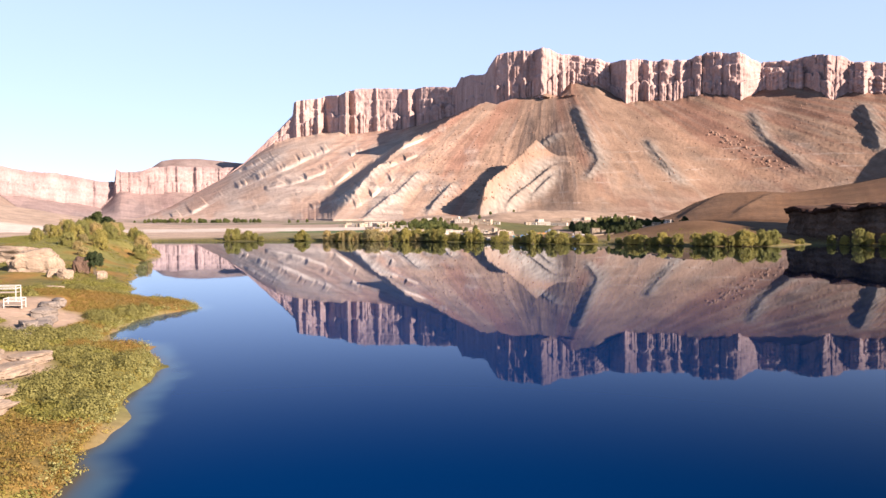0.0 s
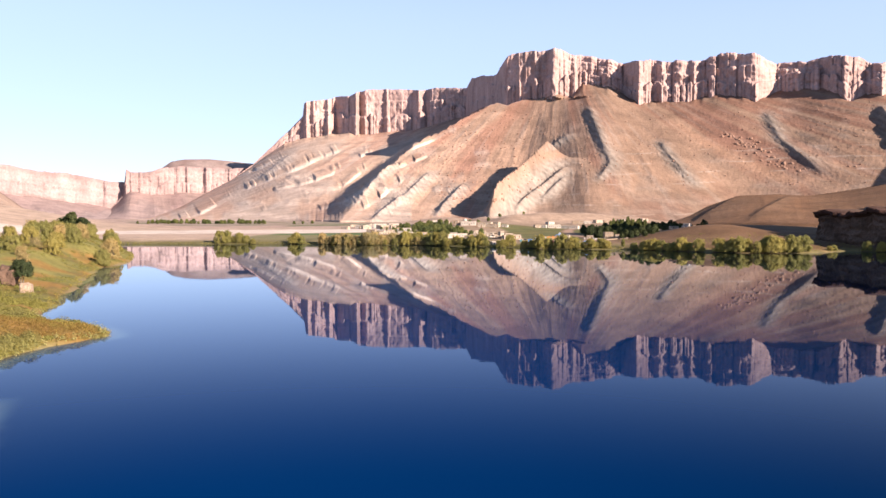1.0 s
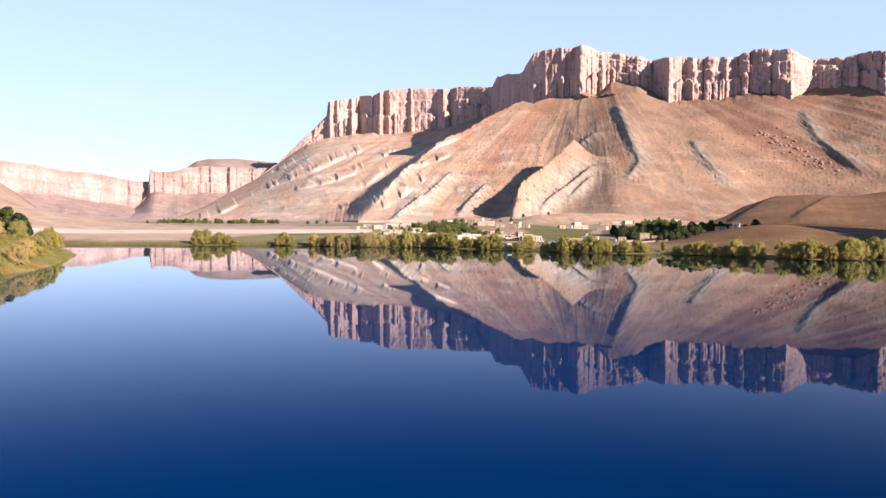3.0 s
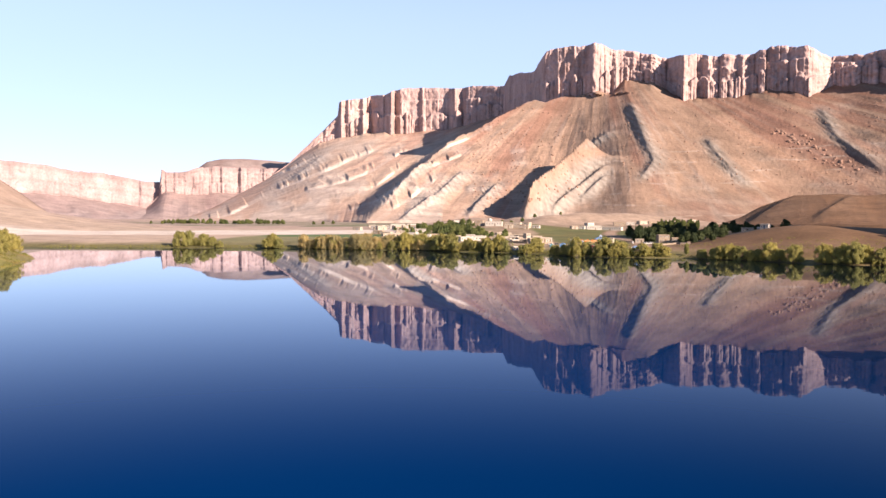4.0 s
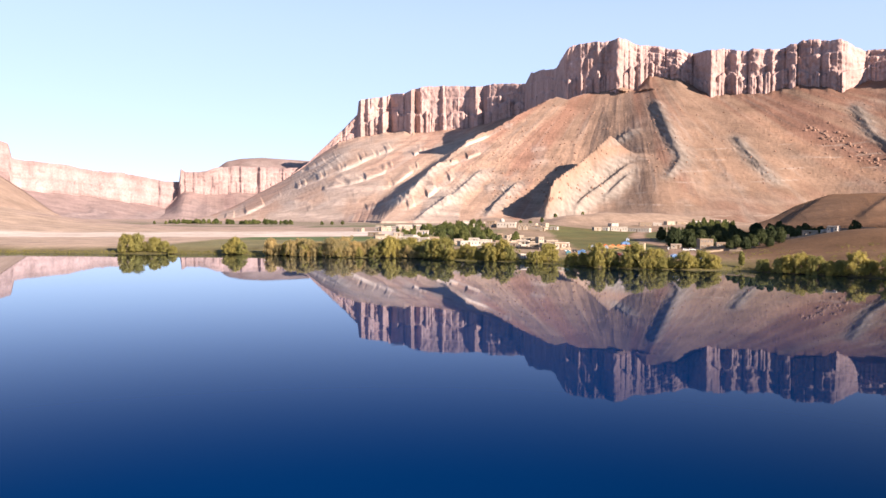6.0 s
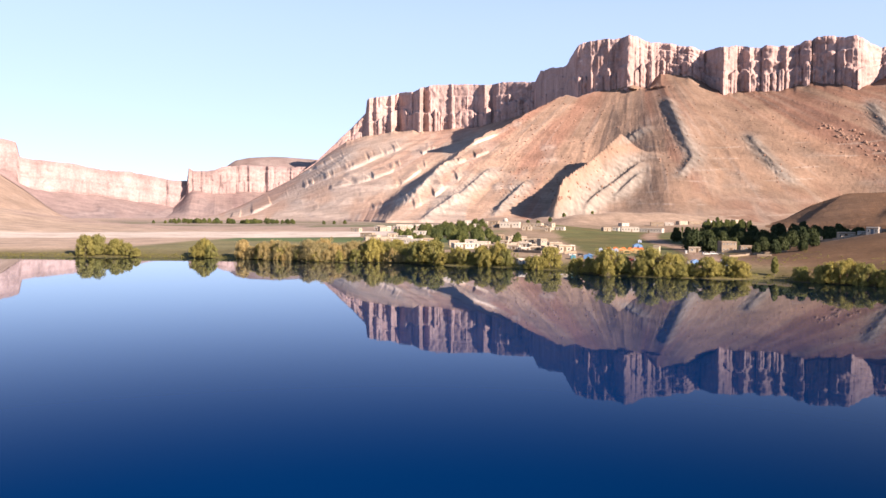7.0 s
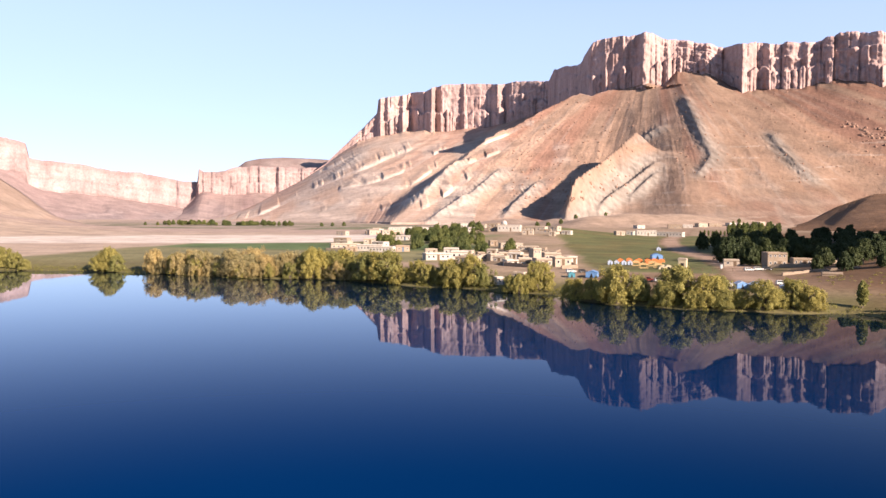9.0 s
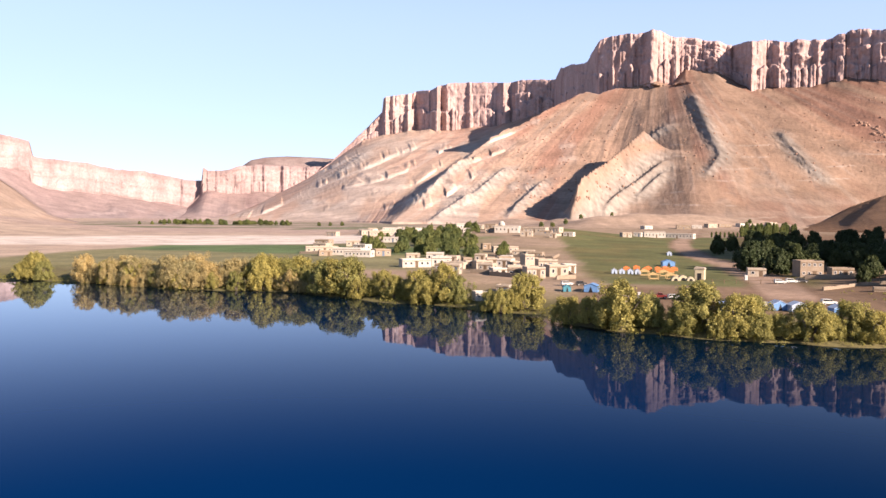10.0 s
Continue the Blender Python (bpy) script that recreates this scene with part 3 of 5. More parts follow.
def land_height(x, y, d=None):
    d = shore_distance(x, y) if d is None else d
    wob = d + 1.6 * fractal(x / 5, y / 5, 2, 200) * smooth(900, 200, np.hypot(x, y))
    z = np.where(wob < 0, np.maximum(wob * 0.35, -4), np.minimum(wob * 0.30, 0.9))
    on = smooth(0, 25, d)
    z = z + on * (1.2 + 0.35 * fractal(x / 30, y / 30, 3, 201) + 0.0008 * np.clip(y, 0, 2500))
    z = z + on * (bump(x, y, 20, 790, 60, 150, 7.5) + bump(x, y, -95, 1210, 130, 130, 1.6, 2.0))
    z = z + smooth(0, 18, d) * (bump(x, y, 143, 452, 36, 42, 8.5) + bump(x, y, 200, 520, 38, 48, 5.0) + bump(x, y, 235, 660, 75, 90, 6.0))
    z = z + plateau(x, y)
    # unseen high ridge, added so that its shadow lies over the hollow behind the bank
    across, away = 0.6 * x + 0.8 * y, 0.8 * x - 0.6 * y
    z = z + smooth(440, 456, across) * smooth(730, 680, across) * smooth(70, 92, away) * smooth(330, 210, away) * (146 + 0.06 * np.clip(across - 440, 0, 130))
    # foot of the bare hill west of the valley
    z = z + np.interp(-x, [150, 280, 345, 410, 500, 620, 800, 1500], [0, 1, 6, 16, 33, 62, 110, 240]) * smooth(500, 640, y) * smooth(1080, 820, y)
    # hummocks at the mountain's foot
    z = z + 1.2 * (bump(x, y, 95, 1330, 34, 45, 10) + bump(x, y, 150, 1370, 45, 50, 14) + bump(x, y, 218, 1400, 48, 60, 12) + bump(x, y, 55, 1400, 30, 40, 9) + bump(x, y, 290, 1440, 75, 50, 11) + bump(x, y, -10, 1500, 60, 60, 9))
    # low rocky rise on the near spit
    z = z + smooth(2, 14, d) * (bump(x, y, -62, 118, 16, 30, 1.6) + bump(x, y, -120, 250, 40, 60, 5) + bump(x, y, -150, 330, 45, 60, 5) + bump(x, y, -44, 66, 12, 20, 1.4))
    return z


def track_distance(x, y, line):
    best = np.full(np.shape(x), 1e9)
    for (ax, ay), (bx, by) in zip(line, line[1:]):
        dx, dy = bx - ax, by - ay
        t = np.clip(((x - ax) * dx + (y - ay) * dy) / (dx * dx + dy * dy), 0, 1)
        best = np.minimum(best, np.hypot(x - ax - t * dx, y - ay - t * dy))
    return best


TRACK = [(196, 1180), (133, 857), (104, 720), (91, 640), (85, 567), (85, 517), (81, 472), (78, 451), (75, 434)]


def rusty(x, y):
    """Where the marsh grass has turned rust-brown: strips along the inlets and patches between the shrubs."""
    return 0.7 * fractal(x / 9, y / 13, 2, 230) + np.maximum(bump(x, y, -33, 88, 7, 5, 0.7), np.maximum(bump(x, y, -25, 50, 5, 4, 0.7), bump(x, y, -50, 128, 10, 8, 0.6)))


def land_cover(x, y, d):
    c = np.empty(x.shape + (3,))
    c[:] = (0.43, 0.325, 0.22)
    n1, n2, n3 = fractal(x / 60, y / 90, 3, 210), fractal(x / 14, y / 20, 3, 211), fractal(x / 4, y / 5, 3, 212)
    far = smooth(330, 420, y)
    c = blend(c, (0.36, 0.285, 0.17), smooth(0.0, 0.5, n2) * 0.6)
    # bare tan fan beside the hill, pale flats and fields up the valley
    fan = smooth(-112, -132, x + 5 * n2) * smooth(470, 500, y + 4 * n2)
    c = blend(c, (0.60, 0.475, 0.355), fan * (0.85 + 0.15 * n2))
    flats = smooth(630, 640, y - 0.3 * (x + 100) + 8 * n1) * smooth(850, 800, y - 0.8 * (x + 125) + 40 * n1) * smooth(-20, -70, x + 0.03 * (y - 600) + 12 * n2)
    c = blend(c, (0.88, 0.79, 0.66), flats * (0.80 + 0.17 * smooth(-0.3, 0.3, n1)))
    open_valley = smooth(-0.50, -0.46, x / np.maximum(y, 50)) * smooth(100, -50, x)
    c = blend(c, (0.52, 0.40, 0.32), smooth(830, 900, y + 60 * n1) * open_valley * 0.8)
    up = smooth(1010, 1050, y + 40 * n1) * smooth(2300, 1500, y) * open_valley
    c = blend(c, (0.25, 0.25, 0.15), up * smooth(-0.25, 0.1, np.sin(y / 34) * 0.4 + n1 + 0.3 * n2))
    # pale mounds at the mountain's foot
    c = blend(c, (0.47, 0.36, 0.265), smooth(1240, 1290, y + 25 * n1) * smooth(-120, -60, x) * smooth(420, 340, x) * (0.8 + 0.2 * n2))
    # meadow with sharp edges
    left, right = 46 - 0.015 * (y - 480), 84 + 0.30 * (y - 440)
    field = smooth(-2, 2, x - left + 3 * n2) * smooth(3, -3, x - right + 4 * n2) * smooth(452, 458, y) * smooth(860, 830, y)
    c = blend(c, (0.145, 0.165, 0.055), field * 0.92)
    c = blend(c, (0.24, 0.20, 0.08), field * smooth(0.1, 0.5, n2 + 0.4 * n1) * 0.6)
    f2 = smooth(22, 0, x + 6 * n2) * smooth(-132, -122, x + 4 * n2) * smooth(480, 492, y) * smooth(640, 630, y - 0.3 * (x + 100) + 6 * n1)
    c = blend(c, (0.255, 0.25, 0.115), f2 * 0.9)
    strip = smooth(-0.2, 0.1, np.sin(y / 21 + x / 40) + 0.8 * n1) * f2
    c = blend(c, (0.12, 0.20, 0.075), strip * 0.85 * smooth(545, 570, y))
    # shore band
    band = smooth(22, 6, d + 5 * n2) * far * (1 - 0.5 * fan)
    c = blend(c, (0.15, 0.15, 0.05), band * 0.85)
    c = blend(c, (0.26, 0.175, 0.105), smooth(412, 420, y) * smooth(456, 450, y + 2 * n2) * smooth(38, 44, x) * 0.9)
    t = track_distance(x, y, TRACK)
    c = blend(c, (0.43, 0.31, 0.215), smooth(5.2, 3.2, t + 0.8 * n3))
    c = blend(c, (0.24, 0.16, 0.10), smooth(1.2, 0.5, np.abs(t - 4.4) + 0.4 * n3) * 0.7)
    # the near spit
    near = smooth(430, 330, y)
    spit = np.empty_like(c)
    spit[:] = (0.26, 0.25, 0.075)
    spit = blend(spit, (0.36, 0.22, 0.065), smooth(-0.1, 0.25, rusty(x, y)))
    spit = blend(spit, (0.17, 0.165, 0.06), smooth(0.0, 0.4, n3) * 0.6)
    bare = np.maximum(bump(x, y, -38, 66, 5, 10, 1.3), np.maximum(bump(x, y, -58, 108, 6, 16, 1.2), bump(x, y, -51, 102, 4, 13, 1.25)))
    spit = blend(spit, (0.55, 0.42, 0.30), smooth(0.5, 0.9, bare + 0.5 * n2 + 0.25 * n3))
    spit = blend(spit, (0.44, 0.34, 0.22), smooth(0.2, 0.55, n1 + 0.3 * n2) * smooth(25, 45, d) * 0.9)
    c = c * (1 - near[..., None]) + spit * near[..., None]
    c = blend(c, (0.34, 0.28, 0.15), smooth(0.9, 0.2, d + 0.6 * n3) * smooth(-0.1, 0.3, n2 + 0.1) * near * 0.8)
    # brown bank; its colour is darkened further to carry the hollow's shade
    right_bank = smooth(80, 98, x - 0.22 * np.clip(y - 520, 0, 400)) * smooth(0, 10, d)
    c = blend(c, (0.19, 0.112, 0.058), right_bank * smooth(1200, 800, y) * (0.85 + 0.15 * n2))
    return c


az = np.radians(np.concatenate([np.arange(-180, -50, 3.0), np.arange(-50, 60, 0.2), np.arange(60, 180.1, 3.0)]))[None, :]
rr = np.concatenate([[0.05, 4, 9], 14 * 1.0128 ** np.arange(460)])[:, None]
rr = np.minimum(rr, 4900)
GX, GY = rr * np.sin(az), rr * np.cos(az)
GD = shore_distance(GX, GY)
GZ = land_height(GX, GY, GD)
ground = tagged(grid_object("ground", GX, GY, GZ, land_cover(GX, GY, GD), GROUND),
                "valley floor of meadow, pale flats, tracks and marshy shore", "ground", kind="structure")
deep = np.empty(GX.shape + (3,))
deep[:] = (0.0, 0.018, 0.078)
# body colour darkened towards the eastern shore, in place of shade on the lake
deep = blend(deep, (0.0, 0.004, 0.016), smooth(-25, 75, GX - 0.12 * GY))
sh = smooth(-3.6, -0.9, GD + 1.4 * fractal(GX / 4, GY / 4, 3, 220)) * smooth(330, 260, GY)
# darker green towards the far shore, put in to deepen the trees' reflections
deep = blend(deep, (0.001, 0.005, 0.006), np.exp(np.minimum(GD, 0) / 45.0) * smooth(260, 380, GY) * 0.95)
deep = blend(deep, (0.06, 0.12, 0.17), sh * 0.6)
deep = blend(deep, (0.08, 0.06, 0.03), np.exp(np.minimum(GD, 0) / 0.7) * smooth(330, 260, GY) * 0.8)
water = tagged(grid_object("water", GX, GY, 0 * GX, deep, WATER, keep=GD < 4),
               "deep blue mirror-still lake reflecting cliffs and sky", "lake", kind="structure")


# ---- materials of the things ----
DRY_WILLOW = foliage("dry_willow_leaves", (0.45, 0.39, 0.18), (0.76, 0.64, 0.32), 0.5)
WILLOW = foliage("willow_leaves", (0.30, 0.295, 0.09), (0.60, 0.56, 0.19), 0.45)
ORCHARD = foliage("dark_leaves", (0.12, 0.165, 0.055), (0.29, 0.33, 0.12), 0.4)
# own green of the spit's dark trees; in the hollow it stands for shade
DARK_LEAF = foliage("deep_green_and_shaded_leaves", (0.045, 0.07, 0.025), (0.11, 0.14, 0.055), 0.3)
SCRUB = foliage("scrub_leaves", (0.18, 0.195, 0.05), (0.37, 0.36, 0.10), 0.4)
RUST = foliage("rust_grass", (0.24, 0.175, 0.05), (0.42, 0.30, 0.09), 0.4)
FRINGE = foliage("fresh_reed_blades", (0.40, 0.40, 0.12), (0.70, 0.64, 0.26), 0.45)
SAGE = foliage("grey_green_leaves", (0.17, 0.18, 0.06), (0.34, 0.335, 0.115), 0.35)
REED = foliage("reed_blades", (0.25, 0.22, 0.05), (0.47, 0.405, 0.11), 0.4)
BARK = plain("pale_bark", (0.26, 0.215, 0.165), 0.9, 3.0, 0.3, 0.01)
MUD = plain("mud_plaster", (0.40, 0.31, 0.225), 0.95, 0.5, 0.22, 0.03)
CREAM = plain("cream_plaster", (0.54, 0.45, 0.35), 0.9, 0.4, 0.18, 0.02)
WHITEWASH = plain("whitewashed_wall", (0.65, 0.59, 0.51), 0.9, 0.4, 0.16, 0.02)
ROOF = plain("earth_roof", (0.42, 0.33, 0.24), 0.95, 0.6, 0.25, 0.03)
TIMBER = plain("weathered_timber", (0.20, 0.135, 0.085), 0.85, 4.0, 0.3, 0.01)
BLUE_DOOR = plain("blue_door_paint", (0.12, 0.17, 0.24), 0.6, 3.0, 0.2, 0.0)
# near-black plates that stand for the unlit inside of windows, doorways and tents
DARK = plain("dark_opening", (0.03, 0.028, 0.03), 0.4, 2.0, 0.2, 0.0)
BLUE = plain("blue_tarpaulin", (0.16, 0.33, 0.62), 0.55, 1.5, 0.18, 0.02)
PALE_BLUE = plain("pale_blue_canvas", (0.50, 0.60, 0.76), 0.7, 1.5, 0.12, 0.02)
TEAL = plain("teal_tarpaulin", (0.07, 0.28, 0.36), 0.6, 1.5, 0.18, 0.02)
ORANGE = plain("orange_cloth", (0.74, 0.20, 0.05), 0.7, 2.0, 0.15, 0.01)
YELLOW = plain("yellow_timber", (0.55, 0.38, 0.17), 0.7, 2.0, 0.18, 0.01)
CANVAS = plain("cream_canvas", (0.66, 0.56, 0.38), 0.85, 1.2, 0.18, 0.03)
WHITE = plain("white_paint", (0.78, 0.76, 0.72), 0.5, 2.0, 0.08, 0.0)
RED_PAINT = plain("dark_red_paint", (0.22, 0.035, 0.03), 0.35, 2.0, 0.1, 0.0)
BLACK_PAINT = plain("dark_grey_paint", (0.05, 0.05, 0.055), 0.35, 2.0, 0.1, 0.0)
GLASS = plain("dark_car_glass", (0.02, 0.025, 0.03), 0.08, 2.0, 0.1, 0.0)
TYRE = plain("tyre_rubber", (0.025, 0.025, 0.025), 0.9, 5.0, 0.1, 0.0)
STONE = plain("pale_travertine", (0.42, 0.32, 0.235), 0.95, 0.35, 0.35, 0.25)
LEDGE = plain("streaked_travertine", (0.31, 0.26, 0.22), 0.9, 0.5, 0.4, 0.25)
DARK_ROCK = plain("dark_caprock", (0.16, 0.10, 0.07), 0.95, 0.3, 0.35, 0.3)


# ---- building helpers ----
def part(name, bm, mat, parent=None, label="", soft=False):
    """Links a bmesh as one mesh object under a thing."""
    me = bpy.data.meshes.new(name)
    bm.to_mesh(me)
    bm.free()
    if soft:
        me.polygons.foreach_set("use_smooth", [True] * len(me.polygons))
    me.materials.append(mat)
    ob = new(name, me)
    if parent is not None:
        ob.parent = parent
    if label:
        ob["label"] = label
    return ob


def box(bm, x0, x1, y0, y1, z0, z1, bevel=0.0):
    m = Matrix.Translation(((x0 + x1) / 2, (y0 + y1) / 2, (z0 + z1) / 2)) @ Matrix.Diagonal((x1 - x0, y1 - y0, z1 - z0, 1))
    v = bmesh.ops.create_cube(bm, size=1, matrix=m)["verts"]
    if bevel:
        e = list({e for q in v for e in q.link_edges})
        bmesh.ops.bevel(bm, geom=e, offset=bevel, segments=1, affect="EDGES")
    return bm


def boxed(*a, **k):
    return box(bmesh.new(), *a, **k)


def prism(outline, y0, y1):
    """A solid whose outline in x and z runs from y0 to y1."""
    bm = bmesh.new()
    a = [bm.verts.new((x, y0, z)) for x, z in outline]
    b = [bm.verts.new((x, y1, z)) for x, z in outline]
    n = len(a)
    bm.faces.new(a), bm.faces.new(b[::-1])
    for i in range(n):
        bm.faces.new((a[i], b[i], b[(i + 1) % n], a[(i + 1) % n]))
    bmesh.ops.recalc_face_normals(bm, faces=bm.faces)
    return bm


def tube(bm, a, b, ra, rb, sides=6):
    a, b = Vector(a), Vector(b)
    q = (b - a).to_track_quat("Z", "Y").to_matrix()
    rings = []
    for p, r in ((a, ra), (b, rb)):
        rings.append([bm.verts.new(p + q @ Vector((r * math.cos(k * math.tau / sides), r * math.sin(k * math.tau / sides), 0))) for k in range(sides)])
    for k in range(sides):
        bm.faces.new((rings[0][k], rings[0][(k + 1) % sides], rings[1][(k + 1) % sides], rings[1][k]))
    bm.faces.new(rings[1])
    return bm


def quads_object(name, v, mat, parent=None):
    """Loose four-cornered leaves, v of shape (n, 4, 3)."""
    n = len(v)
    me = bpy.data.meshes.new(name)
    me.vertices.add(n * 4), me.loops.add(n * 4), me.polygons.add(n)
    me.vertices.foreach_set("co", v.astype(np.float32).ravel())
    me.loops.foreach_set("vertex_index", np.arange(n * 4, dtype=np.int32))
    me.polygons.foreach_set("loop_start", np.arange(0, n * 4, 4, dtype=np.int32))
    me.update(calc_edges=True)
    me.materials.append(mat)
    ob = new(name, me)
    if parent is not None:
        ob.parent = parent
    return ob


def leaves(rng, centres, size, up=0.5, out=None, loose=0.75):
    """Leaf sprays at the centres: quads that face outwards where out is given, else any way."""
    n = len(centres)
    w = rng.normal(size=(n, 3))
    if out is not None:
        w = out + loose * w / np.linalg.norm(w, axis=1)[:, None]
    w /= np.linalg.norm(w, axis=1)[:, None]
    a = np.cross(w, rng.normal(size=(n, 3)))
    a /= np.linalg.norm(a, axis=1)[:, None]
    b = np.cross(w, a)
    s = size * rng.uniform(0.55, 1.35, (n, 1))
    a, b = a * s, b * s * 0.62
    return np.stack([centres - a, centres + b * 0.9 - a * 0.1, centres + a, centres - b * 0.9 + a * 0.1], 1)


def at_ground(x, y):
    return float(land_height(np.array([float(x)]), np.array([float(y)]))[0])


# ---- trees ----
def willow(seed, high, wide, mat, name="willow", leaf=0.15, count=14000, low=0.0, stems=10):
    """A many-stemmed willow: leaning limbs and a crown of uneven clumps of leaf sprays."""
    rng = np.random.default_rng(seed)
    tree = new(name)
    bm = bmesh.new()
    ends = []
    for k in range(stems):
        a = k * math.tau / stems + rng.uniform(-0.4, 0.4)
        out = wide * rng.uniform(0.12, 0.42)
        p0 = Vector((0.25 * math.cos(a), 0.25 * math.sin(a), -0.3))
        p1 = Vector((out * 0.45 * math.cos(a), out * 0.45 * math.sin(a), high * rng.uniform(0.25, 0.4)))
        p2 = Vector((out * math.cos(a + 0.3), out * math.sin(a + 0.3), high * rng.uniform(0.6, 0.85)))
        tube(bm, p0, p1, 0.12, 0.08), tube(bm, p1, p2, 0.08, 0.03)
        for _ in range(2):
            q = p1.lerp(p2, rng.uniform(0.1, 0.7))
            e = q + Vector(rng.normal(size=3)) * wide * 0.13 + Vector((0, 0, high * 0.1))
            tube(bm, q, e, 0.06, 0.02, 5)
            ends.append(e)
        ends.append(p2)
    part("trunk", bm, BARK, tree)
    clumps = [tuple(e) for e in ends]
    while len(clumps) < 150:
        a, f = rng.uniform(0, math.tau), math.sqrt(rng.uniform(0.05, 1))
        lift = rng.uniform(low, 1.0)
        reach = wide * 0.5 * f * math.sqrt(max(0.05, 1 - (max(lift - 0.35, 0) / 0.68) ** 2))
        clumps.append((reach * math.cos(a), reach * math.sin(a), high * (0.05 + 0.85 * lift ** 1.15)))
    clumps = np.array(clumps)
    size = rng.uniform(0.045, 0.14, len(clumps)) * wide
    pick = rng.choice(len(clumps), count, p=size ** 2 / (size ** 2).sum())
    d = rng.normal(size=(count, 3))
    d /= np.linalg.norm(d, axis=1)[:, None]
    c = clumps[pick] + d * (size[pick] * rng.uniform(0.0, 1.0, count) ** 0.42)[:, None] * np.array([0.85, 0.85, 1.2])
    c[:, 2] = np.maximum(c[:, 2] - 0.12 * np.hypot(c[:, 0], c[:, 1]) * rng.uniform(0, 1, count), 0.05)
    out = c - np.array([0, 0, high * 0.3])
    out = 0.75 * out / np.linalg.norm(out, axis=1)[:, None] + 0.3 * d
    quads_object("crown", leaves(rng, c, leaf, out=out, loose=0.75), mat, tree)
    return tree


def poplar(seed, high, wide, mat, name="poplar", leaf=0.3, count=2600):
    rng = np.random.default_rng(seed)
    tree = new(name)
    bm = tube(bmesh.new(), (0, 0, -0.3), (0, 0, high * 0.85), 0.16, 0.03)
    for k in range(9):
        z = high * (0.15 + 0.07 * k)
        a = k * 2.4
        tube(bm, (0, 0, z), (wide * 0.3 * math.cos(a), wide * 0.3 * math.sin(a), z + high * 0.12), 0.05, 0.015, 5)
    part("trunk", bm, BARK, tree)
    h = rng.uniform(0.1, 1, count)
    w = wide * 0.5 * np.sin(np.pi * np.clip(h, 0.02, 0.98)) ** 0.55 * (1 + 0.35 * np.sin(h * 23 + rng.uniform(0, 6)) * rng.uniform(0, 1, count))
    a = rng.uniform(0, math.tau, count)
    f = np.sqrt(rng.uniform(0.15, 1, count))
    c = np.stack([w * f * np.cos(a), w * f * np.sin(a), high * h], 1)
    quads_object("crown", leaves(rng, c, leaf), mat, tree)
    return tree


def planted(kinds, spots, label, category, group, seed):
    """Copies of the kinds at the spots (x, y, scale), each turned and stretched a little."""
    rng = random.Random(seed)
    for x, y, s in spots:
        src = kinds[rng.randrange(len(kinds))]
        m = pose(x, y, max(at_ground(x, y), 0.0) - 0.05, 0, 0, rng.uniform(0, 360)) @ Matrix.Diagonal((s * rng.uniform(0.85, 1.15), s * rng.uniform(0.85, 1.15), s * rng.uniform(0.9, 1.1), 1))
        tagged(copy_thing(src, m), label, category, group)


def discard(kinds):
    for k in kinds:
        for o in (*k.children_recursive, k):
            bpy.data.objects.remove(o)


far_shore = [p for p in LAKE if p[1] > 345 and -95 <= p[0] <= 240]
FX, FY = [p[0] for p in far_shore], [p[1] for p in far_shore]
order = np.argsort(FX)
FX, FY = np.array(FX)[order], np.array(FY)[order]


def along(x0, x1, step, back, scale, seed):
    rng, x, spots = random.Random(seed), x0, []
    while x <= x1:
        spots.append((x, float(np.interp(x, FX, FY)) + back + rng.uniform(-0.8, 1.8), scale * rng.choice((rng.uniform(0.6, 0.9), rng.uniform(0.85, 1.25)))))
        x += step * rng.uniform(0.75, 1.25)
    return spots


willows = [willow(k, 6.4, 6.6, WILLOW) for k in range(7)]
dry_willows = [willow(60 + k, 6.2, 6.6, DRY_WILLOW, count=9500, stems=15) for k in range(5)]
dry = along(-68, -22, 2.4, 1.8, 0.82, 1) + along(-66, -20, 4.5, 6.0, 0.84, 31) + along(-69, -4, 2.1, 0.6, 0.55, 34)
planted(dry_willows, dry, "straw-coloured willow thicket with pale bare stems at the water's edge", "tree", "willows along the far shore", 25)
spots = along(-126, -104, 3.4, 0.5, 0.85, 11) + along(-86, -79, 3.0, 0.3, 0.85, 12) + along(-60, -26, 6.5, 1.0, 0.75, 33) + along(-24, -1, 2.5, 1.8, 0.95, 2) + along(1, 21, 2.5, 1.8, 0.86, 32) + along(-20, -4, 5.5, 6.0, 0.85, 3)
spots += along(27, 34.5, 2.3, 1.2, 0.82, 4) + along(39, 77, 2.6, 1.2, 0.78, 5) + along(45, 76, 6.0, 3.6, 0.62, 6)
spots += along(87, 112, 2.7, 1.2, 0.85, 7) + along(117, 152, 2.8, 1.5, 1.0, 8) + along(166, 169, 3, 1.0, 0.55, 9) + along(183, 215, 4, 1.5, 0.9, 10)
planted(willows, spots, "olive-green willow with many pale stems at the water's edge", "tree", "willows along the far shore", 5)
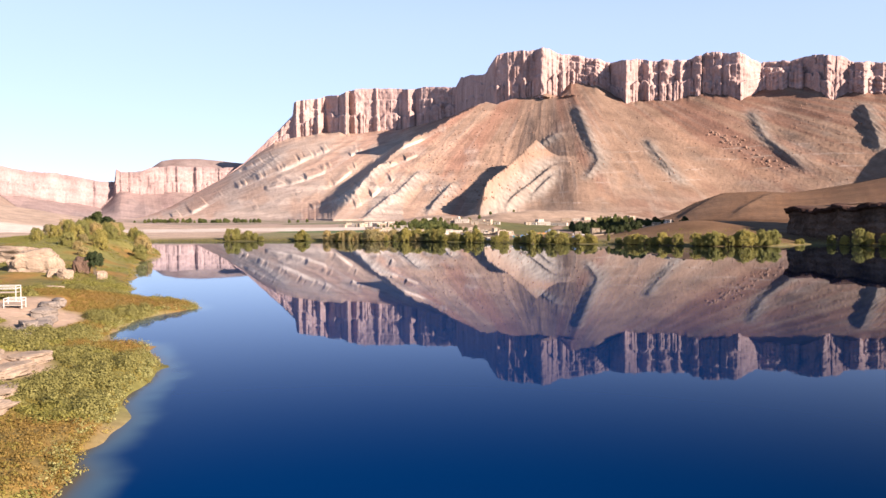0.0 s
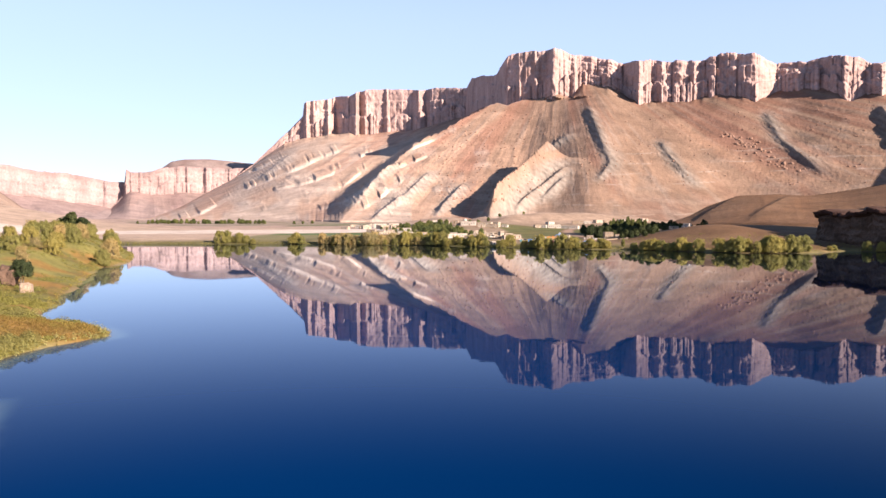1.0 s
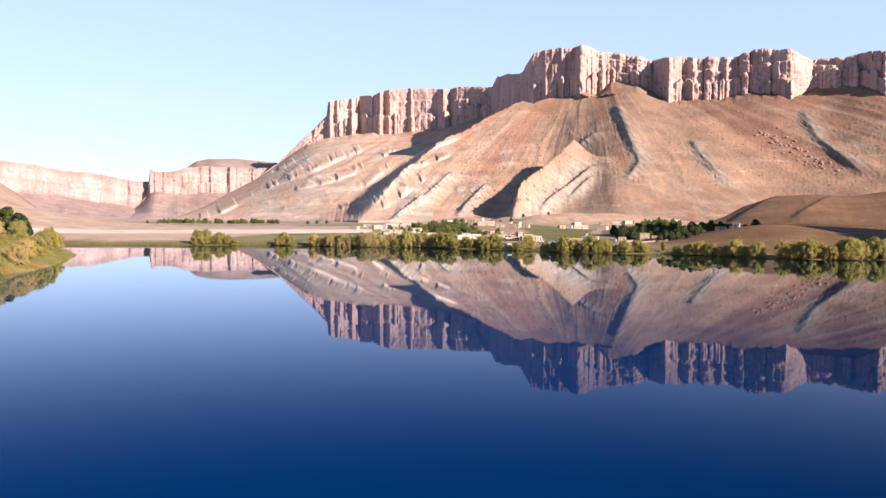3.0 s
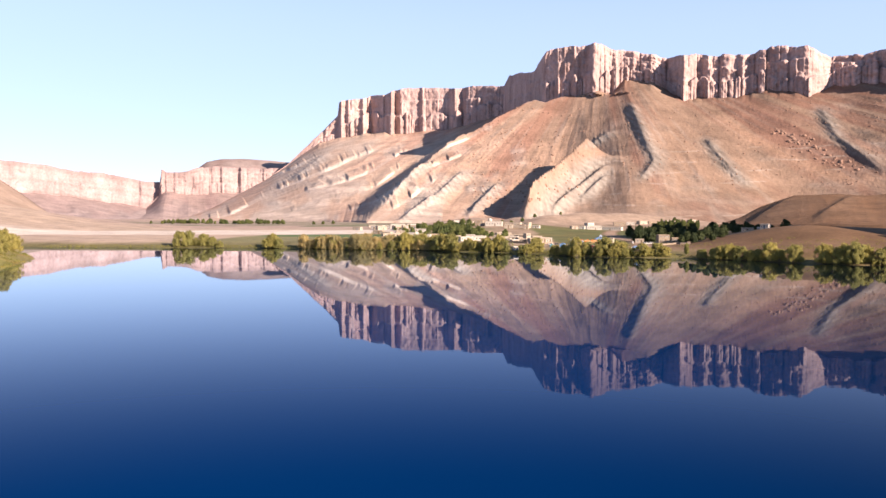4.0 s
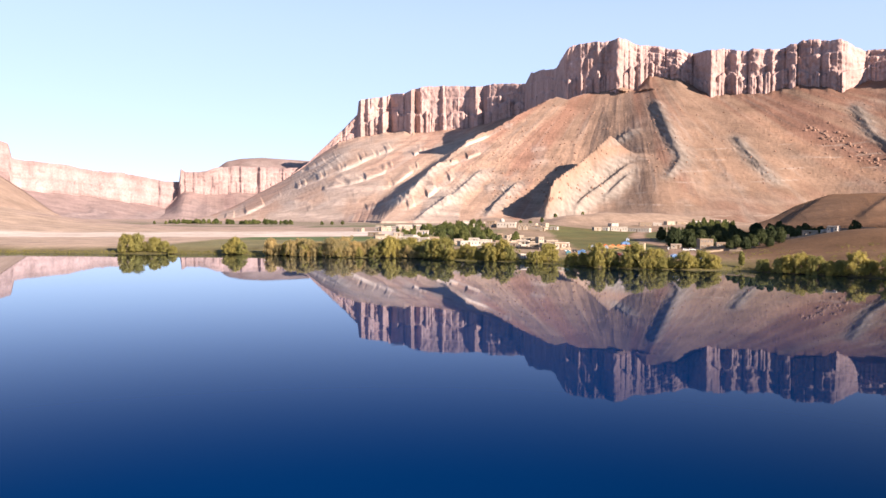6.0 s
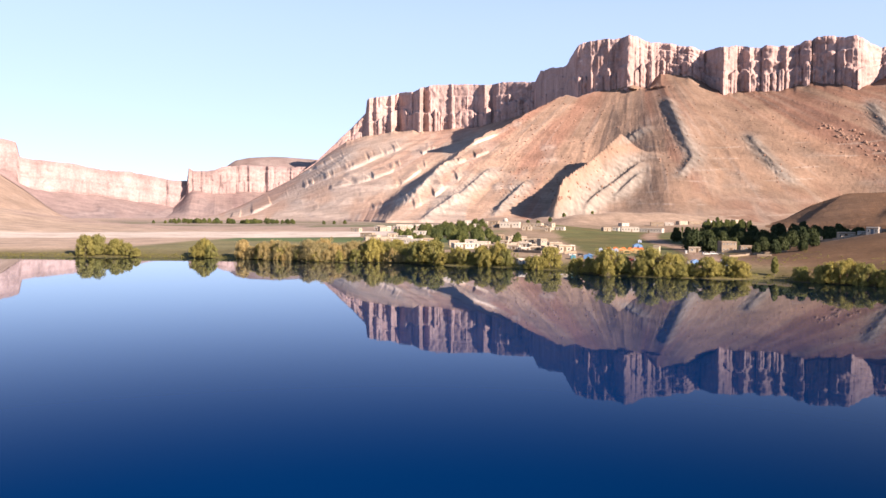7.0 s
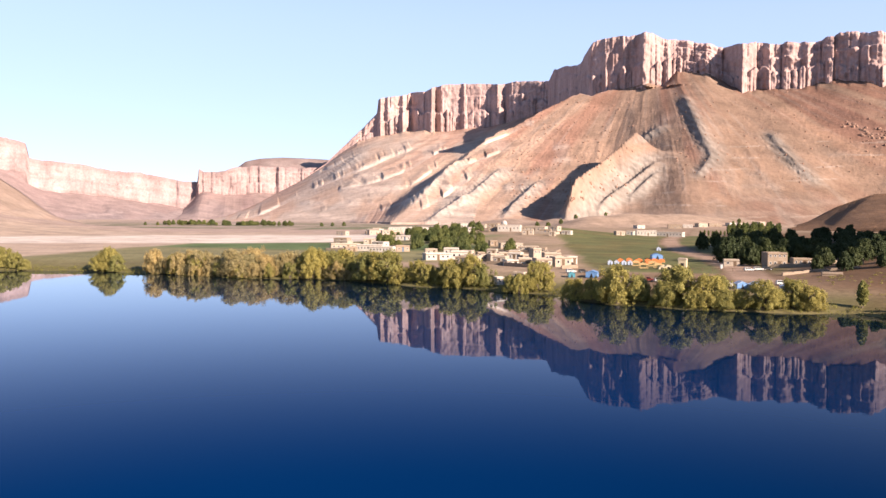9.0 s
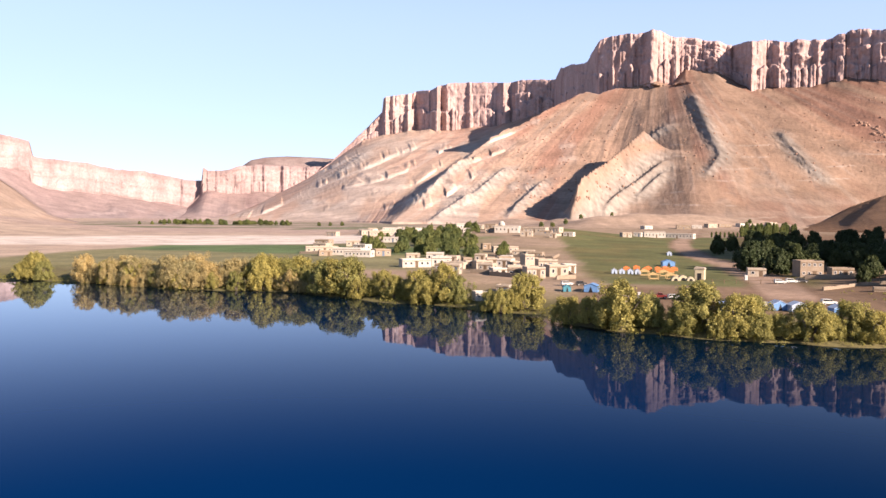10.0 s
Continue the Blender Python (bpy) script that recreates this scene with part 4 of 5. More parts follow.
spit = [(-88, 236, 0.62), (-96, 256, 0.78), (-103, 272, 0.9), (-108, 290, 1.0), (-115, 306, 0.95), (-121, 322, 1.05), (-128, 337, 1.0), (-134, 352, 1.0), (-141, 366, 1.1), (-148, 382, 1.1), (-138, 318, 0.85), (-150, 340, 0.95),
        (-160, 352, 1.0), (-128, 296, 0.8), (-122, 268, 0.7), (-133, 275, 0.75), (-112, 250, 0.5), (-150, 305, 0.8), (-104, 228, 0.45), (-170, 370, 1.0), (-93, 207, 0.4), (-98, 218, 0.5), (-185, 390, 1.0), (-135, 300, 1.05), (-142, 322, 1.1), (-128, 282, 0.95), (-120, 262, 0.85), (-150, 345, 1.1), (-126, 300, 1.0), (-112, 262, 0.9), (-131, 318, 1.05), (-118, 285, 1.0), (-105, 245, 0.8), (-140, 345, 1.0), (-148, 318, 1.0), (-158, 335, 1.1), (-110, 235, 0.7), (-162, 350, 1.0), (-124, 245, 0.6), (-137, 270, 0.7)]
spit = [(x, y, 0.92 * k) for x, y, k in spit if shore_distance(np.array([x - 2.0]), np.array([float(y)]))[0] > 1.5]
planted(willows + dry_willows[:2], spit, "olive-green willow on the marshy spit", "tree", "willows on the spit", 6)
shade_trees = [willow(20 + k, 7.4, 6.2, ORCHARD, "orchard_tree", 0.27, 6000, 0.2, 4) for k in range(4)]
rng = random.Random(8)
orchard = [(x + rng.uniform(-3, 3), y + rng.uniform(-6, 6), rng.uniform(0.65, 1.0)) for x, y in
           [(-12, 572), (-5, 566), (2, 556), (8, 548), (14, 540), (17, 533), (-18, 600), (-10, 610), (-3, 600), (4, 590), (10, 575), (-26, 640), (-18, 650), (-10, 645), (-2, 630), (5, 620), (-30, 680), (-20, 690), (-12, 700), (-34, 620), (-40, 660), (-26, 720),
            (14, 556), (20, 545), (-46, 700), (-44, 640), (24, 560)]]
orchard += [(x + rng.uniform(-2, 2), y + rng.uniform(-4, 4), rng.uniform(0.7, 0.95)) for x, y in
            [(104, 500), (109, 503), (114, 505), (119, 507), (124, 508), (129, 508), (134, 508), (139, 508), (110, 510), (118, 514), (126, 516), (100, 516), (97, 522), (104, 524), (92, 506), (89, 494), (145, 512), (150, 515)]]
orchard += [(x, y, rng.uniform(0.9, 1.3)) for x, y in [(-505, 1314), (-490, 1320), (-478, 1330), (-462, 1335), (-446, 1345), (-430, 1350), (-418, 1350), (-404, 1362), (-392, 1368), (-380, 1372), (-368, 1378), (-357, 1380), (-345, 1384), (-332, 1386), (-320, 1390), (-240, 1255), (-228, 1262), (-214, 1266)]]
orchard = [(x, y, 0.7 * k) for x, y, k in orchard]
orchard += [(36 - rng.uniform(0.085, 0.185) * (y - 300), y, rng.uniform(0.45, 0.75)) for y in np.linspace(555, 760, 50)]
orchard += [(36 - rng.uniform(0.08, 0.225) * (y - 300), y, rng.uniform(0.3, 0.55)) for y in np.linspace(540, 800, 50)]
orchard += [(x + rng.uniform(-6, 6), 1180 - 0.45 * x + rng.uniform(-20, 20), rng.uniform(0.75, 1.2)) for x in np.linspace(-520, -300, 46)]
# extra trees put into the eastern hollow to deepen its shade
orchard += [(x + rng.uniform(-3, 3), y + rng.uniform(-5, 5), rng.uniform(0.6, 0.95)) for x, y in [(96, 530), (101, 538), (108, 532), (115, 524), (121, 528), (128, 524), (133, 520), (140, 520), (146, 522), (113, 542), (104, 548), (120, 540), (87, 486), (85, 500), (88, 512), (93, 492), (106, 494), (127, 498), (137, 500)]]
orchard += [(rng.uniform(90, 150), rng.uniform(488, 590), rng.uniform(0.5, 0.85)) for _ in range(40)]
orchard += [(30, 1290, 1.0), (44, 1300, 0.9), (60, 1310, 1.0), (80, 1340, 0.9), (120, 1350, 0.8), (300, 1390, 1.0)]
# trees of the hollow get darker leaves, in place of the deep shade there
hollow = [q for q in orchard if q[0] > 84 and q[1] < 640]
orchard = [q for q in orchard if q not in hollow]
planted(shade_trees, orchard, "dark green leafy tree among the village houses", "tree", "village trees", 9)
dark_trees = [willow(80, 8.0, 6.4, DARK_LEAF, "tree", 0.27, 9000, 0.1, 4)]
planted(dark_trees, hollow + [(97, 448, 0.5), (101, 455, 0.6), (106, 462, 0.65), (98, 463, 0.55), (111, 468, 0.7), (104, 446, 0.45), (116, 474, 0.7), (94, 456, 0.45), (109, 452, 0.5), (120, 482, 0.75)] + [(rng.uniform(104, 175), rng.uniform(545, 660), rng.uniform(0.6, 0.95)) for _ in range(36)], "tree in the shaded hollow beside the houses, leaves darkened for the shade", "tree", "hollow trees", 15)
# dark bush at the rocks, given an added tree form
rock_bush = willow(81, 10.0, 7.4, DARK_LEAF, "tree", 0.2, 12000, 0.52, 5)
planted([rock_bush], [(-81, 186, 0.62)], "dark green bush over the pale rocks, built as a small tree", "tree", "", 14)
planted(dark_trees, [(-161, 374, 1.5), (-167, 379, 1.45), (-155, 371, 1.3), (-163, 384, 1.3)], "tall dark green tree standing over the willows of the spit", "tree", "tall trees on the spit", 10)
poplars = [poplar(40 + k, 9.0, 3.0, ORCHARD) for k in range(3)]
planted(poplars, [(x, 0.9 * x + 716 + rng.uniform(-3, 3), rng.uniform(0.85, 1.15)) for x in np.arange(168, 216, 2.1)], "dark green poplar in a dense row beside the meadow", "tree", "poplar row", 11)
planted(poplars, [(145 + 3.2 * k, 850 + 2 * k, 0.45) for k in range(8)], "low dark green poplar beside the meadow", "tree", "poplar row", 12)
lone = poplar(50, 5.4, 2.0, WILLOW)
planted([lone], [(83.5, 403, 0.7), (88, 398, 0.45)], "slender pale-stemmed young tree at the water's edge", "tree", "", 13)
discard([rock_bush] + willows + dry_willows + dark_trees + shade_trees + poplars + [lone])


# ---- low growth on the spit and along the shores ----
def tufts(name, seed, n, area, mat, size, blades, accept, label, category, upright=0.6):
    """Uncountable low plants over an area (x0, x1, y0, y1)."""
    rng = np.random.default_rng(seed)
    x, y = rng.uniform(area[0], area[1], n * 8), rng.uniform(area[2], area[3], n * 8)
    d = shore_distance(x, y)
    ok = accept(x, y, d)
    x, y, d = x[ok][:n], y[ok][:n], d[ok][:n]
    z = np.maximum(land_height(x, y, d), 0)
    s = size * rng.uniform(0.5, 1.35, len(x))
    k = np.repeat(np.arange(len(x)), blades)
    v = rng.normal(size=(len(k), 3))
    v /= np.linalg.norm(v, axis=1)[:, None]
    v[:, 2] = np.abs(v[:, 2]) * upright
    c = np.stack([x, y, z], 1)[k] + v * (s[k] * rng.uniform(0.5, 1, len(k)))[:, None]
    return tagged(quads_object(name, leaves(rng, c, min(size * 0.17, 0.10), out=v * np.array([1, 1, 0.8]) + np.array([0, 0, 0.25]), loose=0.5), mat), label, category, kind="stuff")


def patchy(scale, seed, level):
    return lambda x, y: fractal(x / scale, y / scale, 3, seed) > level


p1, p2, p3 = patchy(7, 300, -0.02), patchy(9, 301, -0.25), patchy(16, 302, -0.2)
bare_rock = lambda x, y: np.maximum(bump(x, y, -38, 66, 5, 10, 1.3), np.maximum(bump(x, y, -58, 108, 6, 16, 1.2), bump(x, y, -51, 102, 4, 13, 1.25))) > 0.62
tufts("scrub", 1, 900, (-75, -16, 25, 165), SCRUB, 1.0, 240, lambda x, y, d: (d > 1.2) & (d < 32) & p1(x, y) & ~bare_rock(x, y) & (rusty(x, y) < 0.12), "low olive scrub covering the spit", "scrub")
tufts("shrubs", 11, 420, (-70, -18, 30, 150), SAGE, 1.2, 700, lambda x, y, d: (d > 1.8) & (d < 22) & ~bare_rock(x, y) & (rusty(x, y) < 0.0), "rounded grey-green shrubs on the spit", "shrub", 0.9)
tufts("grass", 12, 6500, (-66, -16, 25, 150), RUST, 0.42, 26, lambda x, y, d: (d > 0.4) & (rusty(x, y) > 0.08) & ~bare_rock(x, y), "rust-brown marsh grass in patches on the spit", "grass", 1.1)
tufts("reeds", 13, 1500, (-66, -16, 25, 160), FRINGE, 0.55, 34, lambda x, y, d: (d > 0.25) & (d < 1.6), "fresh yellow-green reeds at the water's edge", "reeds", 1.3)
tufts("scrub", 2, 2000, (-190, -55, 150, 400), SCRUB, 1.4, 70, lambda x, y, d: (d > 0.5) & (d < 60) & p3(x, y), "low olive scrub between the willows of the spit", "scrub")
tufts("reeds", 3, 2600, (-130, -14, 25, 360), REED, 0.42, 24, lambda x, y, d: (d > -0.3) & (d < 1.6), "yellow-green reeds fringing the spit", "reeds", 1.2)
tufts("grass", 4, 8000, (-62, -16, 25, 150), REED, 0.36, 18, lambda x, y, d: (d > 0.3) & p2(x, y) & ~bare_rock(x, y), "dry ochre marsh grass on the spit", "grass", 1.2)
tufts("reeds", 5, 2600, (-190, 90, 395, 480), SCRUB, 0.7, 22, lambda x, y, d: (d > -0.4) & (d < 3.0), "green reeds and undergrowth along the far shore", "reeds", 1.1)
tufts("scrub", 6, 900, (85, 240, 330, 470), SCRUB, 0.7, 18, lambda x, y, d: (d > 1) & (d < 50) & p3(x, y), "sparse scrub on the brown bank", "scrub")


# ---- rocks ----
def rock(name, x, y, size, mat, label, seed, turn=0, beds=0.0, cuts=4, sunk=0.25):
    bm = bmesh.new()
    bmesh.ops.create_icosphere(bm, subdivisions=cuts, radius=1)
    off = Vector((seed * 7.3, seed * 3.1, seed * 1.7))
    for v in bm.verts:
        p = v.co.copy()
        q = Vector([math.copysign(abs(c) ** 0.6, c) for c in p])
        n = noise.fractal(p * 1.3 + off, 1.0, 2.0, 5) * 0.25 + noise.turbulence(p * 3 + off, 3, False) * 0.10
        if beds:
            n += beds * math.sin(p.z * 14 + 2 * noise.noise(p * 1.5 + off))
        v.co = q * (1 + n) * 0.9
        v.co = Vector((v.co.x * size[0] / 2, v.co.y * size[1] / 2, v.co.z * size[2] / 2))
    ob = part(name, bm, mat)
    ob.matrix_world = pose(x, y, at_ground(x, y) + size[2] * (0.5 - sunk), 0, 0, turn)
    return tagged(ob, label, "rock")


rock("rock_outcrop", -92, 181, (12, 8, 6.5), STONE, "pale tan travertine outcrop above the marsh", 1, 20, 0.03, 5)
rock("rock_outcrop", -104, 196, (14, 8, 5.0), STONE, "pale tan travertine outcrop with a flat top", 2, -10, 0.03, 5)
rock("boulder", -83.5, 172, (3.4, 2.6, 2.6), STONE, "rounded cream boulder beside the scrub", 3, 30)
rock("boulder", -80.5, 170.5, (3.6, 2.8, 2.8), STONE, "rounded cream boulder beside the scrub", 4, 70)
rock("rock_ledge", -84, 186, (4, 6, 5.0), DARK_ROCK, "dark brown rock cleft under the willows", 5, 15, 0.04)
rock("boulder", -76, 178, (2.4, 2.2, 2.6), STONE, "pale boulder under the willows", 6, 10)
for k in range(9):
    f = k / 8
    rock("rock_ledge", -47.5 - 8 * f + 0.8 * math.sin(k * 5), 90 + 24 * f, (2.4 + 0.8 * math.sin(k * 3), 4.6 + math.cos(k * 2), 1.1 + 0.4 * math.sin(k * 4)), LEDGE, "grey-white streaked travertine ledge sloping to the marsh", 20 + k, 18 + 20 * math.sin(k), 0.012)
for k, (x, y) in enumerate([(-36.6, 66.5), (-34.0, 60.0), (-37.5, 72), (-32.4, 54.5), (-40, 69)]):
    rock("rock_slab", x, y, (3.6 + 0.8 * math.sin(k * 3), 5.4 + math.cos(k * 2), 1.0), STONE, "cream and pink bare travertine slab on the spit", 40 + k, 25 * math.sin(k * 2), 0.012, 4, 0.34)
rock("boulder", -69, 140, (5, 2.4, 1.0), STONE, "flat pale stone in the marsh grass", 11, 35, 0.0, 3)
rock("boulder", 63.5, 405.5, (3.2, 2.4, 1.6), STONE, "pale stone at the water's edge", 12, 0, 0.0, 3)


def cliff_block():
    """The shaded bedded cliff with a broken dark cap, running towards the lake."""
    line = [(183, 422), (186, 408), (189, 396), (192, 384), (199, 372), (208, 360), (222, 352), (240, 348), (262, 346)]
    n, rows = 260, 44
    t = np.linspace(0, 1, n)
    px = np.interp(t, np.linspace(0, 1, len(line)), [p[0] for p in line])
    py = np.interp(t, np.linspace(0, 1, len(line)), [p[1] for p in line])
    dx, dy = np.gradient(px), np.gradient(py)
    ln = np.hypot(dx, dy)
    nx, ny = dy / ln, -dx / ln
    u = np.linspace(0, 1, rows)[:, None]
    s = t * 125
    out = 3.6 * ridged(s / 14 + 0 * u, 0.4 * u + 0 * s, 3, 400) + 0.25 * np.sin(u * 34 + fractal(s / 20, s * 0, 2, 401)) + 1.3 * fractal(s / 3 + 0 * u, u * 9 + 0 * s, 3, 402)
    out = out + 2.6 * smooth(0.86, 0.90, u) + 2.5 * (1 - u)
    high = 16.5 + 2.0 * fractal(s / 9, s * 0, 4, 403) + 4 * t
    z = 0.3 + high * u
    X, Y = px + nx * out, py + ny * out
    cap = np.linspace(0.05, 1, 8)[:, None]
    X = np.concatenate([X, X[-1] - (60 * cap) * nx])
    Y = np.concatenate([Y, Y[-1] - (60 * cap) * ny])
    Z = np.concatenate([z, z[-1] + 1.2 * cap + 0.9 * fractal(s / 4 + 0 * cap, cap * 9 + 0 * s, 3, 404)])
    U = np.concatenate([u + 0 * s, 1 + cap + 0 * s])
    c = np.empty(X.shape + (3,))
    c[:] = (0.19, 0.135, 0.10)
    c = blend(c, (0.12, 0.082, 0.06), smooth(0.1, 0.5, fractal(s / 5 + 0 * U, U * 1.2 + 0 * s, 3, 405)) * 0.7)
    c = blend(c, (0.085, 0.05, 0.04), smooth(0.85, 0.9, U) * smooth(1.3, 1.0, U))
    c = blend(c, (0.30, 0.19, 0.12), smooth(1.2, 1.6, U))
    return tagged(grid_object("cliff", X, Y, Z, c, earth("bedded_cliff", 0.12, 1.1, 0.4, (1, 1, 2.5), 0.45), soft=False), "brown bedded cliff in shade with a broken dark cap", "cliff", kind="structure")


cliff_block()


def scree(name, seed, n, label, where, mat, lo, hi):
    """Fallen blocks on a far slope, uncountable: where gives bearing and share of the way up."""
    rng = np.random.default_rng(seed)
    bm = bmesh.new()
    dg = bpy.context.evaluated_depsgraph_get()
    for _ in range(n):
        a, e = where(rng)
        way = Vector((math.sin(radians(a)), math.cos(radians(a)), math.tan(radians(e)))).normalized()
        hit, p, nrm, _, ob, _ = scene.ray_cast(dg, Vector((0, 0, EYE)) + way * 600, way)
        if hit and ob.name.startswith("mountain"):
            s = rng.uniform(lo, hi)
            m = Matrix.Translation(p) @ Euler(tuple(rng.uniform(0, 3, 3))).to_matrix().to_4x4() @ Matrix.Diagonal((s, s * rng.uniform(0.6, 1), s * rng.uniform(0.6, 1), 1))
            bmesh.ops.create_icosphere(bm, subdivisions=1, radius=1, matrix=m)
    return tagged(part(name, bm, mat), label, "rocks", kind="stuff")


RED_ROCK = plain("red_scree_block", (0.38, 0.235, 0.17), 0.95, 0.1, 0.25, 0.3)
bpy.context.view_layer.update()
scree("scree", 1, 260, "pinkish fallen blocks scattered over the scree slope", lambda r: (r.uniform(-1, 6.5), r.uniform(1.0, 7.5)), RED_ROCK, 1.5, 4.5)
scree("scree", 2, 60, "red rock ribs breaking through the slope", lambda r: (lambda t: (18.5 + 4.6 * t + r.normal() * 0.3, 5.4 - 2.6 * t + r.normal() * 0.18))(r.uniform()), RED_ROCK, 3, 8)
scree("scree", 3, 300, "small blocks scattered below the cliffs", lambda r: (r.uniform(9, 28), r.uniform(2.0, 8.0)), RED_ROCK, 1.5, 4)


# ---- the village ----
BUILT = []


def house(x, y, wide, deep, high, turn, mat, windows=3, storeys=1, door=True, label="", parapet=0.35, roof_mat=ROOF):
    """A flat-roofed house: plastered walls with a parapet, sunk roof, eaves beams, door and windows on the side towards the lake."""
    ob = new("house")
    BUILT.append((x, y))
    ob.matrix_world = pose(x, y, at_ground(x, y) - 0.15, 0, 0, turn + 22 * math.sin(x * 1.7 + y * 0.9))
    wide, deep, high = wide * 0.86, deep * 0.9, high * 0.84
    bm = bmesh.new()
    w, d = wide / 2, deep / 2
    th = min(0.3, wide * 0.08)
    box(bm, -w, w, -d, -d + th, 0, high, 0.04), box(bm, -w, w, d - th, d, 0, high, 0.04)
    box(bm, -w, -w + th, -d + th, d - th, 0, high, 0.04), box(bm, w - th, w, -d + th, d - th, 0, high, 0.04)
    part("wall", bm, mat, ob)
    part("roof", boxed(-w + th + 0.003, w - th - 0.003, -d + th + 0.003, d - th - 0.003, high - parapet - 0.2, high - parapet), roof_mat, ob)
    part("cornice", boxed(-w - 0.07, w + 0.07, -d - 0.07, -d - 0.004, high - parapet - 0.16, high - parapet - 0.04), TIMBER, ob)
    each = high / storeys
    step = wide / (windows + (1 if door else 0) + 0.3)
    for k in range(storeys):
        n = windows + (1 if door else 0)
        for i in range(n):
            cx = -w + step * (i + 0.65)
            if door and k == 0 and i == n // 2:
                dr = part("door", boxed(cx - 0.38, cx + 0.38, -d - 0.03, -d - 0.004, 0.1, min(each * 0.72, 2.0), 0.01), BLUE_DOOR if int(x) % 4 == 0 else TIMBER, ob)
                part("lintel", boxed(cx - 0.48, cx + 0.48, -d - 0.06, -d - 0.004, min(each * 0.72, 2.0) + 0.004, min(each * 0.72, 2.0) + 0.12), TIMBER, dr)
                continue
            z0, z1, hw = k * each + each * 0.36, k * each + each * 0.68, min(0.34, step * 0.25)
            bm = bmesh.new()
            for q in ((cx - hw, cx - hw + 0.07, z0, z1), (cx + hw - 0.07, cx + hw, z0, z1), (cx - hw + 0.07, cx + hw - 0.07, z0, z0 + 0.07), (cx - hw + 0.07, cx + hw - 0.07, z1 - 0.07, z1)):
                box(bm, q[0], q[1], -d - 0.05, -d - 0.004, q[2], q[3])
            win = part("window", bm, WHITE, ob)
            part("pane", boxed(cx - hw + 0.075, cx + hw - 0.075, -d - 0.02, -d - 0.004, z0 + 0.075, z1 - 0.075), DARK, win)
    # side wall windows towards the sun
    for k in range(storeys):
        z0, z1 = k * each + each * 0.36, k * each + each * 0.7
        win = part("window", boxed(w + 0.004, w + 0.04, -0.5, 0.5, z0, z1), WHITE, ob)
        part("pane", boxed(w + 0.042, w + 0.05, -0.42, 0.42, z0 + 0.08, z1 - 0.08), DARK, win)
    return tagged(ob, label or "flat-roofed mud-plastered village house with small windows", "house", "village houses")


def mosque(x, y):
    ob = house(x, y, 14, 8, 4.2, 4, WHITEWASH, 5, 1, True, "whitewashed village mosque with a small dome")
    bm = bmesh.new()
    bmesh.ops.create_uvsphere(bm, u_segments=20, v_segments=10, radius=1.5, matrix=Matrix.Translation((-3, 0, 4.4)))
    dome = part("dome", bm, WHITEWASH, ob, "", True)
    part("finial", tube(bmesh.new(), (-3, 0, 5.7), (-3, 0, 7.0), 0.09, 0.02), TIMBER, dome)
    part("drum", tube(bmesh.new(), (-3, 0, 3.8), (-3, 0, 4.7), 1.6, 1.55, 16), WHITEWASH, ob)
    ob["category"] = "mosque"


LONG = "long low plastered building with a row of dark windows"
UP = "pale flat-roofed house on the upper edge of the village"
LOWER = "cream flat-roofed house crowded among its neighbours"
house(-41, 569, 13, 6, 2.9, 8, CREAM, 5, 1, True, LONG)
house(-27, 551, 11, 5, 3.0, 12, WHITEWASH, 8, 1, False, LONG)
house(-21, 541, 10, 4, 2.6, 12, WHITEWASH, 7, 1, False, LONG)
house(-16, 549, 6, 5, 2.8, 12, MUD, 2)
house(-33, 545, 5, 4, 2.2, 5, MUD, 1)
for x, y, w, d, h, t, mat, n in [(-92, 870, 14, 8, 4.2, 3, WHITEWASH, 5), (-72, 858, 16, 9, 5.4, 0, WHITEWASH, 6), (-55, 846, 17, 8, 4.8, -4, WHITEWASH, 6), (-82, 820, 10, 7, 4.2, 6, CREAM, 3), (-64, 800, 12, 8, 4.4, 8, CREAM, 4), (-44, 665, 4.5, 4.5, 6.0, 5, CREAM, 1),
                             (-40, 650, 6, 5, 3.4, 10, MUD, 2), (-52, 720, 9, 6, 3.6, 0, MUD, 3), (-58, 760, 12, 7, 4, 4, CREAM, 4), (-48, 780, 8, 6, 3.6, 12, CREAM, 2), (-20, 766, 11, 7, 3.6, 2, CREAM, 4), (-12, 758, 9, 6, 4.6, -3, WHITEWASH, 3), (-3, 752, 9, 6, 3.4, 6, CREAM, 3),
                             (6, 742, 7, 6, 3.6, 0, MUD, 2), (31, 700, 13, 7, 3.6, 2, CREAM, 4), (36, 690, 7, 5, 2.8, 0, MUD, 2), (40, 712, 9, 6, 3.4, -5, CREAM, 3), (-30, 790, 8, 6, 3.6, 0, MUD, 2)]:
    house(x, y, w, d, h, t, mat, n, 2 if h > 5 else 1, True, UP)
mosque(17, 698)
house(3.5, 497, 8.5, 4.5, 2.6, 6, WHITEWASH, 4, 1, True, LONG)
house(9.5, 502, 6, 4, 3.1, 6, WHITEWASH, 3, 1, False, "whitewashed house with a dark open arcade")
house(14, 495, 6.5, 4.5, 2.2, 4, CREAM, 2, 1, True, LOWER)
house(18, 497, 4.5, 4, 2.4, 4, CREAM, 1, 1, True, LOWER)
